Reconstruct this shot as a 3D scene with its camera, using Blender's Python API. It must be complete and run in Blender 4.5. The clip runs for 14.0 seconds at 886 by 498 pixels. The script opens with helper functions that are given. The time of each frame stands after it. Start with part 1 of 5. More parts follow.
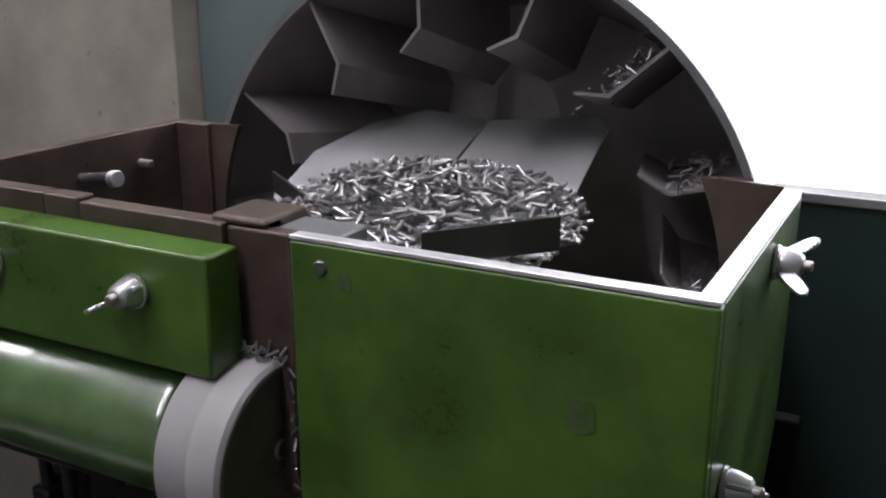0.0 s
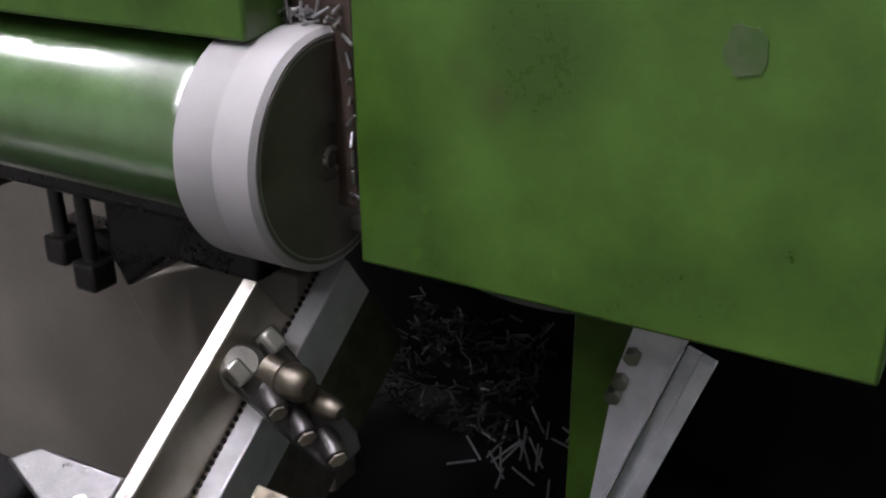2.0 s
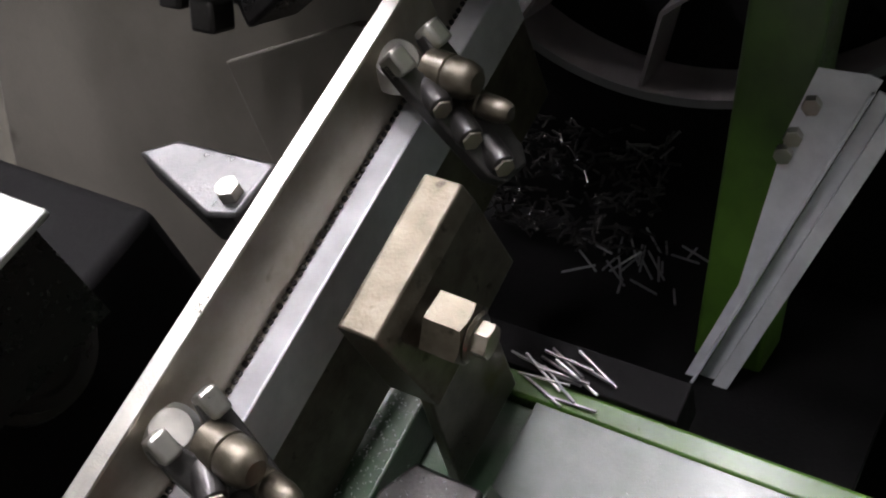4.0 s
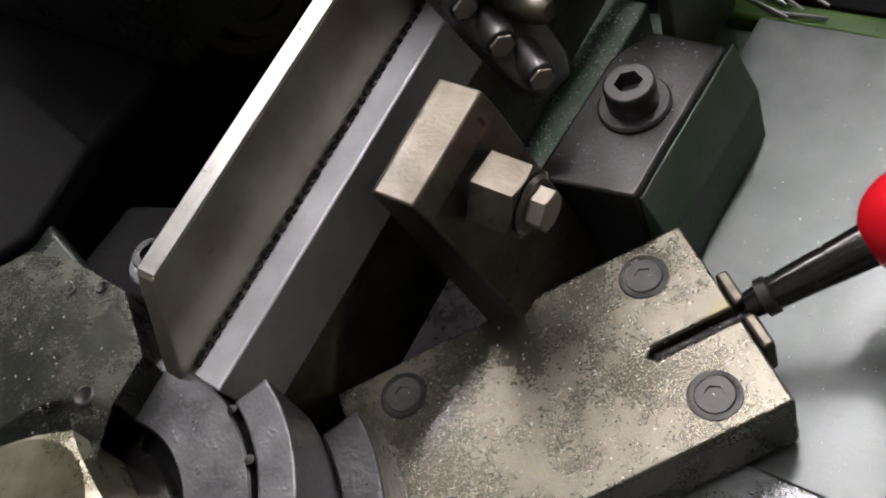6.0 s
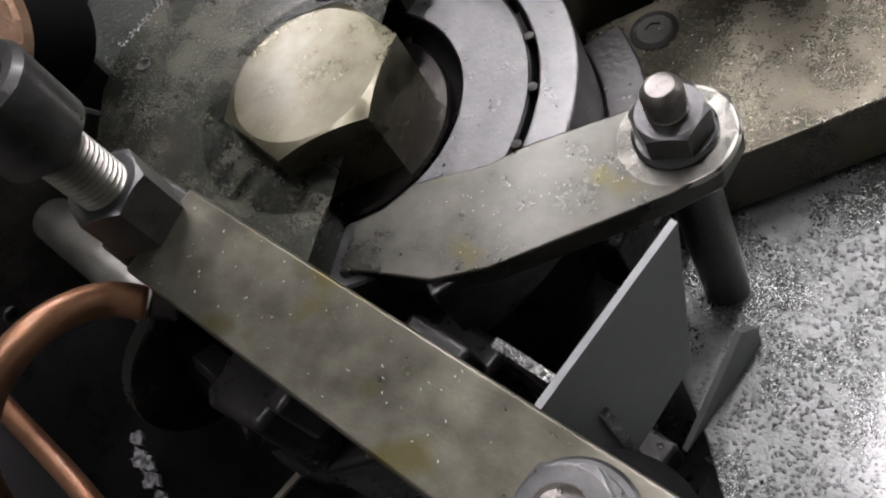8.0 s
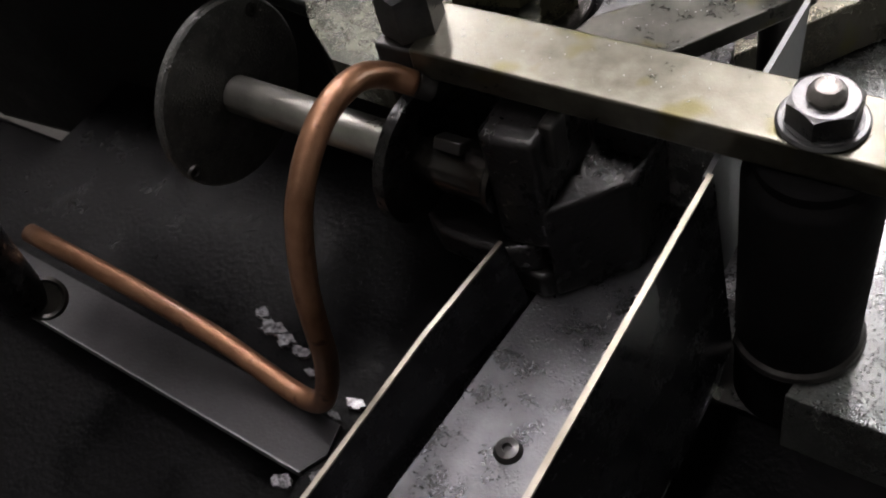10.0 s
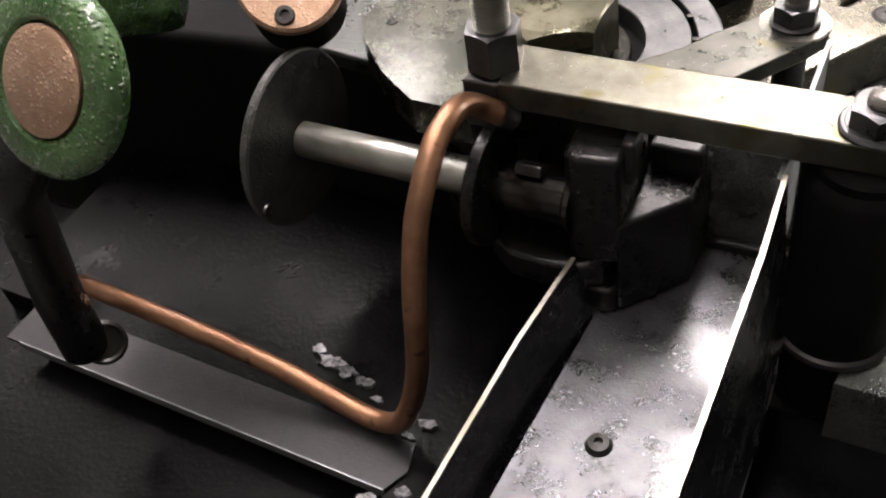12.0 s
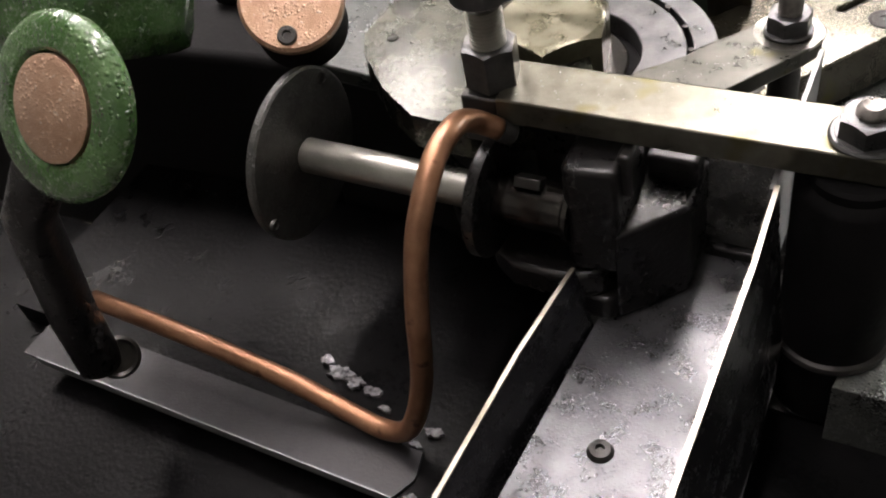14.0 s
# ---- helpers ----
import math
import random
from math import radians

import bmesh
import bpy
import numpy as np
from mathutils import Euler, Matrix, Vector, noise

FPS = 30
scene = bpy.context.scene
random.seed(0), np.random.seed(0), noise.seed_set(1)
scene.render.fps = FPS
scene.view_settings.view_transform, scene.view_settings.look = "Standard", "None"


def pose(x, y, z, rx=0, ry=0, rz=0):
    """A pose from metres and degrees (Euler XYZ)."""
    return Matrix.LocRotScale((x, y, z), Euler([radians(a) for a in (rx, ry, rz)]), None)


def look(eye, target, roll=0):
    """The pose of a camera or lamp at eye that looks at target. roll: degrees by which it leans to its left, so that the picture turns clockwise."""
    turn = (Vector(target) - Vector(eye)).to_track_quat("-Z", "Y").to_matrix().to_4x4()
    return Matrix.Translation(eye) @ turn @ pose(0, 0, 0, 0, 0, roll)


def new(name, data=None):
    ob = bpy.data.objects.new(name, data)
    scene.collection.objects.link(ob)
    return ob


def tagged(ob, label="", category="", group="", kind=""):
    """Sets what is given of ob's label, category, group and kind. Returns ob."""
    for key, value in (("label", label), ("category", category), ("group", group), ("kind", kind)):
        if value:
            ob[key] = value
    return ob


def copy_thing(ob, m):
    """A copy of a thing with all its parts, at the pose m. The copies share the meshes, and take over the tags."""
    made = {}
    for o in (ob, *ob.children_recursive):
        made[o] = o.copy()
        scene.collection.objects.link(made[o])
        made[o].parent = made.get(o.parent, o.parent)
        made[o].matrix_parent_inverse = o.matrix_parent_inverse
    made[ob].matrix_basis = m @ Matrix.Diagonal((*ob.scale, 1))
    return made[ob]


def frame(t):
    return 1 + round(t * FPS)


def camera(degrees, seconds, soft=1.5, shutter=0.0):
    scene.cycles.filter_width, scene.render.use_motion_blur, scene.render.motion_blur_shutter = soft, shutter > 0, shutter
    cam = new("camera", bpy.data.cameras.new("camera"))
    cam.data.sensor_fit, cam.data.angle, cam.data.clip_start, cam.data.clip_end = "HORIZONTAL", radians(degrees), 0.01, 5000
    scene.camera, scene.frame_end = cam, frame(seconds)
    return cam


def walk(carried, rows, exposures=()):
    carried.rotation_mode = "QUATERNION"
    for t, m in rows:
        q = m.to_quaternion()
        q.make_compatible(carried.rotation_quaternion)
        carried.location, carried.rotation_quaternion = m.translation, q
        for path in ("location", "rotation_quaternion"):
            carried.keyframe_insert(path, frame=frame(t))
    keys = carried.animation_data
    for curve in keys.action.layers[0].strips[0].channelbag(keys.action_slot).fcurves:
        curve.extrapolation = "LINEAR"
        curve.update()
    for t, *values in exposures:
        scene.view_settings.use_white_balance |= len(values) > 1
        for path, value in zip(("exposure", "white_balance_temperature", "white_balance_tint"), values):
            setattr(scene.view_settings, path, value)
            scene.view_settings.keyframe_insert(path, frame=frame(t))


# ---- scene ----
cam = camera(49.1, 14.0, soft=2.1)
PATH = [
    (0.0, (0.0015, 0.0043, 0.6876), (-0.1751, 0.3438, 0.5711), 0.08),
    (0.5, (0.0016, 0.0064, 0.6816), (-0.1765, 0.3446, 0.5636), -0.13),
    (1.0, (-0.0154, 0.0224, 0.6450), (-0.1980, 0.3523, 0.5114), -0.24),
    (1.5, (-0.0266, 0.0395, 0.6075), (-0.2164, 0.3585, 0.4584), 0.18),
    (2.0, (-0.0528, 0.0630, 0.5554), (-0.2384, 0.3790, 0.3950), -0.46),
    (2.5, (-0.0731, 0.0741, 0.5255), (-0.2597, 0.3857, 0.3579), 0.72),
    (4.8, (-0.1175, -0.0079, 0.3898), (-0.3122, 0.2796, 0.1912), 0.71),
    (5.0, (-0.1224, -0.0163, 0.3771), (-0.3190, 0.2653, 0.1720), 0.72),
    (5.5, (-0.1313, -0.0345, 0.3522), (-0.3268, 0.2425, 0.1399), 1.17),
    (6.0, (-0.1102, -0.0450, 0.3167), (-0.3275, 0.2190, 0.1091), -2.39),
    (6.5, (-0.1115, -0.0574, 0.2921), (-0.3363, 0.1961, 0.0794), -3.20),
    (7.0, (-0.1156, -0.0770, 0.2890), (-0.3387, 0.1549, 0.0515), -3.38),
    (7.5, (-0.1159, -0.0983, 0.2654), (-0.3442, 0.1284, 0.0277), -3.34),
    (8.0, (-0.1125, -0.1221, 0.2506), (-0.3439, 0.0914, 0.0038), -3.01),
    (8.5, (-0.1101, -0.1586, 0.2326), (-0.3376, 0.0576, -0.0154), -1.69),
    (9.0, (-0.0964, -0.2063, 0.2229), (-0.3164, 0.0348, -0.0083), 0.37),
    (9.2, (-0.0992, -0.2371, 0.2071), (-0.3161, 0.0195, -0.0099), 1.74),
    (11.3, (-0.1657, -0.4056, 0.1561), (-0.3213, -0.0642, 0.0175), 5.84),
    (11.5, (-0.1687, -0.4130, 0.1454), (-0.3272, -0.0693, 0.0158), 6.20),
    (12.0, (-0.1696, -0.4106, 0.1546), (-0.3295, -0.0695, 0.0203), 5.35),
    (12.5, (-0.1687, -0.4090, 0.1678), (-0.3286, -0.0723, 0.0226), 4.27),
    (13.0, (-0.1648, -0.4121, 0.1693), (-0.3282, -0.0758, 0.0271), 4.16),
    (13.5, (-0.1652, -0.4138, 0.1631), (-0.3287, -0.0749, 0.0275), 4.19),
    (14.0, (-0.1619, -0.4143, 0.1633), (-0.3275, -0.0760, 0.0285), 4.00),
]
EXPOSURES = [(0.0, -0.5, 6300, 14), (0.6, -0.4, 6300, 14), (1.0, 0.05, 6300, 14), (1.5, 0.4, 6300, 14), (2.7, 0.75, 6300, 14), (4.8, 0.2, 6500, 10), (6.0, 0.0, 6500, 10), (7.5, -0.12, 6500, 10), (9.2, -0.45, 6550, 10), (11.3, 0.6, 7000, 11), (14.0, 0.6, 7000, 11)]
walk(cam, [(t, look(eye, target, roll)) for t, eye, target, roll in PATH], EXPOSURES)

# ---------------------------------------------------------------- light
world = bpy.data.worlds.new("world")
scene.world = world
world.use_nodes = True
wn = world.node_tree.nodes
sky = wn.new("ShaderNodeTexSky")
sky.sky_type, sky.sun_disc = "NISHITA", False
sky.sun_elevation, sky.sun_rotation = radians(40), radians(30)
world.node_tree.links.new(sky.outputs["Color"], wn["Background"].inputs["Color"])
wn["Background"].inputs["Strength"].default_value = 0.08


def area(name, m, sx, sy, power, colour):
    d = bpy.data.lights.new(name, "AREA")
    d.shape, d.size, d.size_y, d.energy, d.color = "RECTANGLE", sx, sy, power, colour
    ob = new(name, d)
    ob.matrix_basis = m
    return ob


# rows of fluorescent battens under the ceiling and daylight in the window opening
# the batten at y -1.35 is an added fill for the hopper's front
BATTENS = ((-0.42, 0.10, 38), (-0.42, -1.35, 20), (-0.35, 1.35, 22), (-1.42, 0.15, 34), (-2.42, 0.15, 34))
for bx, by, power in BATTENS:
    area("batten_light", pose(bx, by, 1.93, 0, 0, 90), 1.2, 0.16, power, (1.0, 0.945, 0.995))
area("window_light", look((0.4, 2.02, 0.95), (-0.1, 0.5, 0.6)), 2.2, 1.6, 30, (0.97, 0.98, 1.0))

# ---------------------------------------------------------------- materials


def material(name, a, b, metal=0.0, rough=(0.35, 0.5), size=0.02, grain=0.0015, bump=0.15, coat=0.0, spots=None, spot_size=0.004, spot_cover=0.35, stretch=(1, 1, 1), relief=0.0, drops=0.0, drop_cover=0.5, coat_rough=0.12):
    """Two-tone surface: large stains of a and b, fine grain in the relief and roughness, optional specks."""
    m = bpy.data.materials.new(name)
    m.use_nodes = True
    t = m.node_tree
    n, l = t.nodes, t.links
    p = n["Principled BSDF"]
    co = n.new("ShaderNodeTexCoord")
    mp = n.new("ShaderNodeMapping")
    mp.inputs["Scale"].default_value = stretch
    l.new(co.outputs["Object"], mp.inputs["Vector"])
    info = n.new("ShaderNodeObjectInfo")
    add = n.new("ShaderNodeVectorMath")
    add.operation = "MULTIPLY_ADD"
    cmb = n.new("ShaderNodeCombineXYZ")
    for k in range(3):
        l.new(info.outputs["Random"], cmb.inputs[k])
    add.inputs[1].default_value = (3.1, 1.7, 2.3)
    l.new(cmb.outputs[0], add.inputs[0])
    l.new(mp.outputs[0], add.inputs[2])

    def tex(s, detail, roughness=0.6):
        x = n.new("ShaderNodeTexNoise")
        x.inputs["Scale"].default_value, x.inputs["Detail"].default_value, x.inputs["Roughness"].default_value = 1 / s, detail, roughness
        l.new(add.outputs[0], x.inputs["Vector"])
        return x

    big, fine = tex(size, 6), tex(grain, 3)
    ramp = n.new("ShaderNodeValToRGB")
    ramp.color_ramp.elements[0].position, ramp.color_ramp.elements[1].position = 0.36, 0.66
    ramp.color_ramp.elements[0].color, ramp.color_ramp.elements[1].color = (*a, 1), (*b, 1)
    l.new(big.outputs["Fac"], ramp.inputs[0])
    colour = ramp.outputs[0]
    rr = n.new("ShaderNodeMapRange")
    rr.inputs["From Min"].default_value, rr.inputs["From Max"].default_value = 0.35, 0.65
    rr.inputs["To Min"].default_value, rr.inputs["To Max"].default_value = rough
    mixf = n.new("ShaderNodeMath")
    mixf.operation = "MULTIPLY_ADD"
    mixf.inputs[1].default_value, mixf.inputs[2].default_value = 0.35, 0.0
    l.new(fine.outputs["Fac"], mixf.inputs[0])
    sm = n.new("ShaderNodeMath")
    sm.operation = "MULTIPLY_ADD"
    sm.inputs[1].default_value = 0.65
    l.new(big.outputs["Fac"], sm.inputs[0])
    l.new(mixf.outputs[0], sm.inputs[2])
    l.new(sm.outputs[0], rr.inputs["Value"])
    l.new(rr.outputs[0], p.inputs["Roughness"])
    height = fine.outputs["Fac"]
    if spots:
        sp = tex(spot_size, 2, 0.5)
        cut = n.new("ShaderNodeValToRGB")
        e = cut.color_ramp.elements
        e[0].position, e[1].position = 1 - spot_cover - 0.05, 1 - spot_cover + 0.05
        e[0].color, e[1].color = (0, 0, 0, 1), (1, 1, 1, 1)
        l.new(sp.outputs["Fac"], cut.inputs[0])
        mx = n.new("ShaderNodeMix")
        mx.data_type = "RGBA"
        l.new(cut.outputs[0], mx.inputs["Factor"])
        l.new(colour, mx.inputs[6])
        mx.inputs[7].default_value = (*spots, 1)
        colour = mx.outputs[2]
        h2 = n.new("ShaderNodeMath")
        h2.operation = "MULTIPLY_ADD"
        h2.inputs[1].default_value = 0.25 + relief
        l.new(cut.outputs[0], h2.inputs[0])
        l.new(height, h2.inputs[2])
        height = h2.outputs[0]
    if drops:
        # beads of oil and chips: small domes, thinned out by a coarse mask
        vo = n.new("ShaderNodeTexVoronoi")
        vo.inputs["Scale"].default_value = 1 / drops
        l.new(add.outputs[0], vo.inputs["Vector"])
        dome = n.new("ShaderNodeMapRange")
        dome.interpolation_type = "SMOOTHSTEP"
        dome.inputs["From Min"].default_value, dome.inputs["From Max"].default_value = 0.12, 0.45
        dome.inputs["To Min"].default_value, dome.inputs["To Max"].default_value = 1.0, 0.0
        l.new(vo.outputs["Distance"], dome.inputs["Value"])
        mask = n.new("ShaderNodeMapRange")
        mask.inputs["From Min"].default_value, mask.inputs["From Max"].default_value = 1 - drop_cover - 0.04, 1 - drop_cover + 0.06
        l.new(tex(drops * 5, 4).outputs["Fac"], mask.inputs["Value"])
        both = n.new("ShaderNodeMath")
        both.operation = "MULTIPLY"
        l.new(dome.outputs[0], both.inputs[0])
        l.new(mask.outputs[0], both.inputs[1])
        h3 = n.new("ShaderNodeMath")
        h3.operation = "MULTIPLY_ADD"
        h3.inputs[1].default_value = 3.0
        l.new(both.outputs[0], h3.inputs[0])
        l.new(height, h3.inputs[2])
        height = h3.outputs[0]
    l.new(colour, p.inputs["Base Color"])
    bp = n.new("ShaderNodeBump")
    bp.inputs["Strength"].default_value, bp.inputs["Distance"].default_value = bump, 0.001
    l.new(height, bp.inputs["Height"])
    l.new(bp.outputs[0], p.inputs["Normal"])
    p.inputs["Metallic"].default_value = metal
    p.inputs["Coat Weight"].default_value, p.inputs["Coat Roughness"].default_value = coat, coat_rough
    return m


def glow(name, colour, strength):
    m = bpy.data.materials.new(name)
    m.use_nodes = True
    p = m.node_tree.nodes["Principled BSDF"]
    p.inputs["Base Color"].default_value = (*colour, 1)
    p.inputs["Emission Color"].default_value, p.inputs["Emission Strength"].default_value = (*colour, 1), strength
    return m


M_GREEN = material("green_enamel", (0.032, 0.074, 0.009), (0.062, 0.140, 0.016), 0.0, (0.26, 0.5), 0.06, 0.003, 0.14, 0.15, (0.044, 0.066, 0.016), 0.07, 0.24)
M_GREEN_OLD = material("worn_green_enamel", (0.022, 0.055, 0.024), (0.070, 0.080, 0.065), 0.1, (0.3, 0.55), 0.02, 0.002, 0.25, 0.3, (0.26, 0.28, 0.25), 0.003, 0.16)
M_DARKGREEN = material("dark_green_panel", (0.008, 0.020, 0.018), (0.013, 0.030, 0.026), 0.0, (0.4, 0.6), 0.1, 0.004, 0.1)
M_STEEL = material("machined_steel", (0.34, 0.33, 0.30), (0.48, 0.47, 0.43), 0.95, (0.26, 0.45), 0.018, 0.0012, 0.15, 0.1, (0.16, 0.15, 0.12), 0.006, 0.18)
M_BRIGHT = material("bright_rail_steel", (0.56, 0.565, 0.58), (0.72, 0.725, 0.74), 0.65, (0.32, 0.46), 0.02, 0.001, 0.12, 0.0, (0.38, 0.375, 0.37), 0.008, 0.2)
M_BROWN = material("oil_browned_steel", (0.085, 0.074, 0.054), (0.165, 0.146, 0.112), 0.85, (0.28, 0.48), 0.012, 0.0015, 0.2, 0.2, (0.045, 0.036, 0.026), 0.008, 0.30, drops=0.0016, drop_cover=0.30)
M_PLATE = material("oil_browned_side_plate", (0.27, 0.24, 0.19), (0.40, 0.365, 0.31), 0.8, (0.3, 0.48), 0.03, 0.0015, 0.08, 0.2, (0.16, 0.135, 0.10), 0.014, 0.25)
M_HUB = material("dark_oil_wet_cover", (0.026, 0.028, 0.022), (0.070, 0.070, 0.054), 0.85, (0.17, 0.36), 0.016, 0.0012, 0.30, 0.2, (0.075, 0.070, 0.030), 0.020, 0.20, drops=0.0018, drop_cover=0.36)
# near-black, hardly glossy: black oil, and shade painted under and behind parts
M_OIL_SHADE = material("oil_and_shade_black", (0.003, 0.003, 0.0032), (0.007, 0.0065, 0.007), 0.0, (0.65, 0.9), 0.03, 0.003, 0.2)
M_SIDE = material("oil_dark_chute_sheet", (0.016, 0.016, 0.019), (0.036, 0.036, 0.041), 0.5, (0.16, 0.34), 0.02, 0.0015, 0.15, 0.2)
M_RUSTY = material("rust_brown_steel", (0.060, 0.042, 0.034), (0.105, 0.078, 0.064), 0.5, (0.4, 0.65), 0.03, 0.002, 0.25, 0.1, (0.03, 0.022, 0.018), 0.01, 0.25)
M_OILY = material("oil_wet_plate", (0.100, 0.092, 0.070), (0.150, 0.138, 0.108), 0.85, (0.2, 0.36), 0.03, 0.0012, 0.13, 0.4, (0.165, 0.150, 0.055), 0.030, 0.32, drops=0.0012, drop_cover=0.45)
M_OLIVE = material("olive_oil_film_steel", (0.088, 0.084, 0.066), (0.165, 0.158, 0.128), 0.85, (0.26, 0.42), 0.016, 0.0012, 0.06, 0.12, (0.105, 0.095, 0.044), 0.022, 0.36, drops=0.0022, drop_cover=0.22)
M_TABLE = material("scraped_bed_steel", (0.062, 0.070, 0.064), (0.112, 0.120, 0.114), 0.7, (0.30, 0.52), 0.035, 0.0012, 0.07, 0.15, (0.17, 0.18, 0.17), 0.006, 0.14, drops=0.0022, drop_cover=0.30)
M_DROPS = material("wet_bed_with_chips", (0.14, 0.145, 0.14), (0.23, 0.24, 0.235), 0.7, (0.18, 0.4), 0.03, 0.0012, 0.5, 0.6, (0.05, 0.05, 0.045), 0.0022, 0.12, drops=0.0017, drop_cover=0.55)
M_BLACK = material("oil_black_casting", (0.006, 0.0055, 0.0058), (0.014, 0.0125, 0.013), 0.0, (0.2, 0.42), 0.03, 0.003, 0.4, 0.0)
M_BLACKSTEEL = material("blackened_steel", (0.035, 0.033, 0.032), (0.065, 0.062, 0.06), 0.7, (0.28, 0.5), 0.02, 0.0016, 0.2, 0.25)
M_SHEET = material("grey_sheet_metal", (0.17, 0.175, 0.18), (0.23, 0.235, 0.24), 0.5, (0.35, 0.5), 0.06, 0.003, 0.06)
M_DRUM = material("dark_drum_sheet", (0.20, 0.18, 0.185), (0.29, 0.265, 0.27), 0.3, (0.35, 0.55), 0.06, 0.003, 0.1)
M_PIN = material("steel_pin", (0.22, 0.215, 0.22), (0.38, 0.375, 0.38), 0.85, (0.36, 0.5), 0.01, 0.001, 0.05)
M_PINHEAD = material("dark_pin_head", (0.012, 0.011, 0.010), (0.03, 0.028, 0.025), 0.6, (0.25, 0.4), 0.01, 0.001, 0.05)
M_ROLLER = material("matt_grey_wheel", (0.24, 0.235, 0.24), (0.28, 0.275, 0.28), 0.0, (0.6, 0.75), 0.05, 0.002, 0.05)
M_WHEELFACE = material("dark_wheel_face", (0.085, 0.074, 0.066), (0.135, 0.118, 0.104), 0.4, (0.38, 0.55), 0.03, 0.002, 0.1, stretch=(1, 1, 1))
M_COPPER = material("copper_tube", (0.27, 0.132, 0.074), (0.40, 0.205, 0.118), 0.8, (0.32, 0.5), 0.012, 0.001, 0.2, 0.4, (0.15, 0.072, 0.045), 0.008, 0.30, drops=0.0022, drop_cover=0.25)
M_COPPERFACE = material("oil_spotted_copper", (0.48, 0.29, 0.19), (0.62, 0.40, 0.28), 0.6, (0.3, 0.45), 0.01, 0.001, 0.35, 0.4, (0.70, 0.56, 0.46), 0.0025, 0.3, drops=0.002, drop_cover=0.5)
M_RED = material("glossy_red_plastic", (0.62, 0.008, 0.018), (0.70, 0.012, 0.024), 0.0, (0.12, 0.2), 0.05, 0.004, 0.02, 0.4)
M_ZINC = material("zinc_plated_steel", (0.52, 0.53, 0.55), (0.66, 0.67, 0.68), 0.9, (0.25, 0.4), 0.02, 0.001, 0.1)
M_GALV = material("galvanised_channel", (0.60, 0.62, 0.67), (0.76, 0.78, 0.83), 0.3, (0.35, 0.5), 0.02, 0.002, 0.15)
M_CONCRETE = material("stained_concrete", (0.17, 0.158, 0.130), (0.27, 0.25, 0.21), 0.0, (0.75, 0.9), 0.25, 0.006, 0.5, 0.0, (0.10, 0.09, 0.075), 0.03, 0.22)
M_TEAL = material("teal_grey_paint", (0.085, 0.115, 0.115), (0.10, 0.135, 0.135), 0.0, (0.5, 0.65), 0.2, 0.005, 0.05)
M_PLASTER = material("grey_plaster", (0.28, 0.28, 0.265), (0.35, 0.35, 0.33), 0.0, (0.8, 0.9), 0.4, 0.004, 0.1)
M_FLOOR = material("dark_shop_floor", (0.06, 0.058, 0.055), (0.11, 0.105, 0.10), 0.0, (0.5, 0.8), 0.3, 0.006, 0.2)
M_COVER = material("pale_cover_plate", (0.34, 0.36, 0.33), (0.48, 0.50, 0.47), 0.4, (0.25, 0.42), 0.05, 0.002, 0.1, 0.3, (0.32, 0.33, 0.29), 0.02, 0.15)
M_FRAME = material("painted_window_frame", (0.5, 0.5, 0.48), (0.6, 0.6, 0.58), 0.0, (0.4, 0.5))
M_STUD = material("worn_stud_steel", (0.17, 0.155, 0.145), (0.30, 0.28, 0.265), 0.85, (0.24, 0.44), 0.006, 0.0012, 0.2, 0.2, (0.08, 0.07, 0.06), 0.003, 0.25, drops=0.0016, drop_cover=0.40)
M_DIE = material("turned_die_steel", (0.078, 0.078, 0.080), (0.135, 0.134, 0.136), 0.85, (0.26, 0.46), 0.010, 0.0014, 0.15, 0.2, (0.055, 0.053, 0.050), 0.005, 0.25, drops=0.002, drop_cover=0.40)
M_BOLT = material("oil_filmed_bolt", (0.105, 0.098, 0.060), (0.165, 0.155, 0.110), 0.7, (0.24, 0.36), 0.012, 0.0006, 0.04, 0.2)
M_CHUTE = material("wet_chute_steel", (0.085, 0.085, 0.092), (0.155, 0.155, 0.165), 0.75, (0.20, 0.42), 0.02, 0.0012, 0.3, 0.35, (0.05, 0.05, 0.054), 0.022, 0.22, drops=0.0018, drop_cover=0.40)
M_GLOSSGREEN = material("glossy_green_enamel", (0.040, 0.100, 0.018), (0.062, 0.145, 0.034), 0.0, (0.3, 0.48), 0.03, 0.004, 0.35, 1.0, coat_rough=0.22)
M_GLOSSGREEN.node_tree.nodes["Principled BSDF"].inputs["Coat IOR"].default_value = 2.3
M_TRAY = material("pale_tray_sheet", (0.30, 0.305, 0.31), (0.37, 0.375, 0.38), 0.3, (0.35, 0.5), 0.06, 0.003, 0.06)
M_CAST = material("oily_grey_green_casting", (0.014, 0.018, 0.015), (0.030, 0.035, 0.029), 0.3, (0.22, 0.45), 0.03, 0.002, 0.3, 0.3, (0.01, 0.011, 0.01), 0.01, 0.25, drops=0.0018, drop_cover=0.3)
M_STRIP = material("black_guide_sheet", (0.028, 0.026, 0.027), (0.045, 0.042, 0.042), 0.4, (0.35, 0.5), 0.03, 0.002, 0.1)
# pale tone stands in for the lamp mirrored in the oil
M_OIL_GLINT = material("painted_oil_glint", (0.05, 0.048, 0.052), (0.22, 0.215, 0.23), 0.0, (0.06, 0.2), 0.003, 0.0012, 1.0, 1.0)
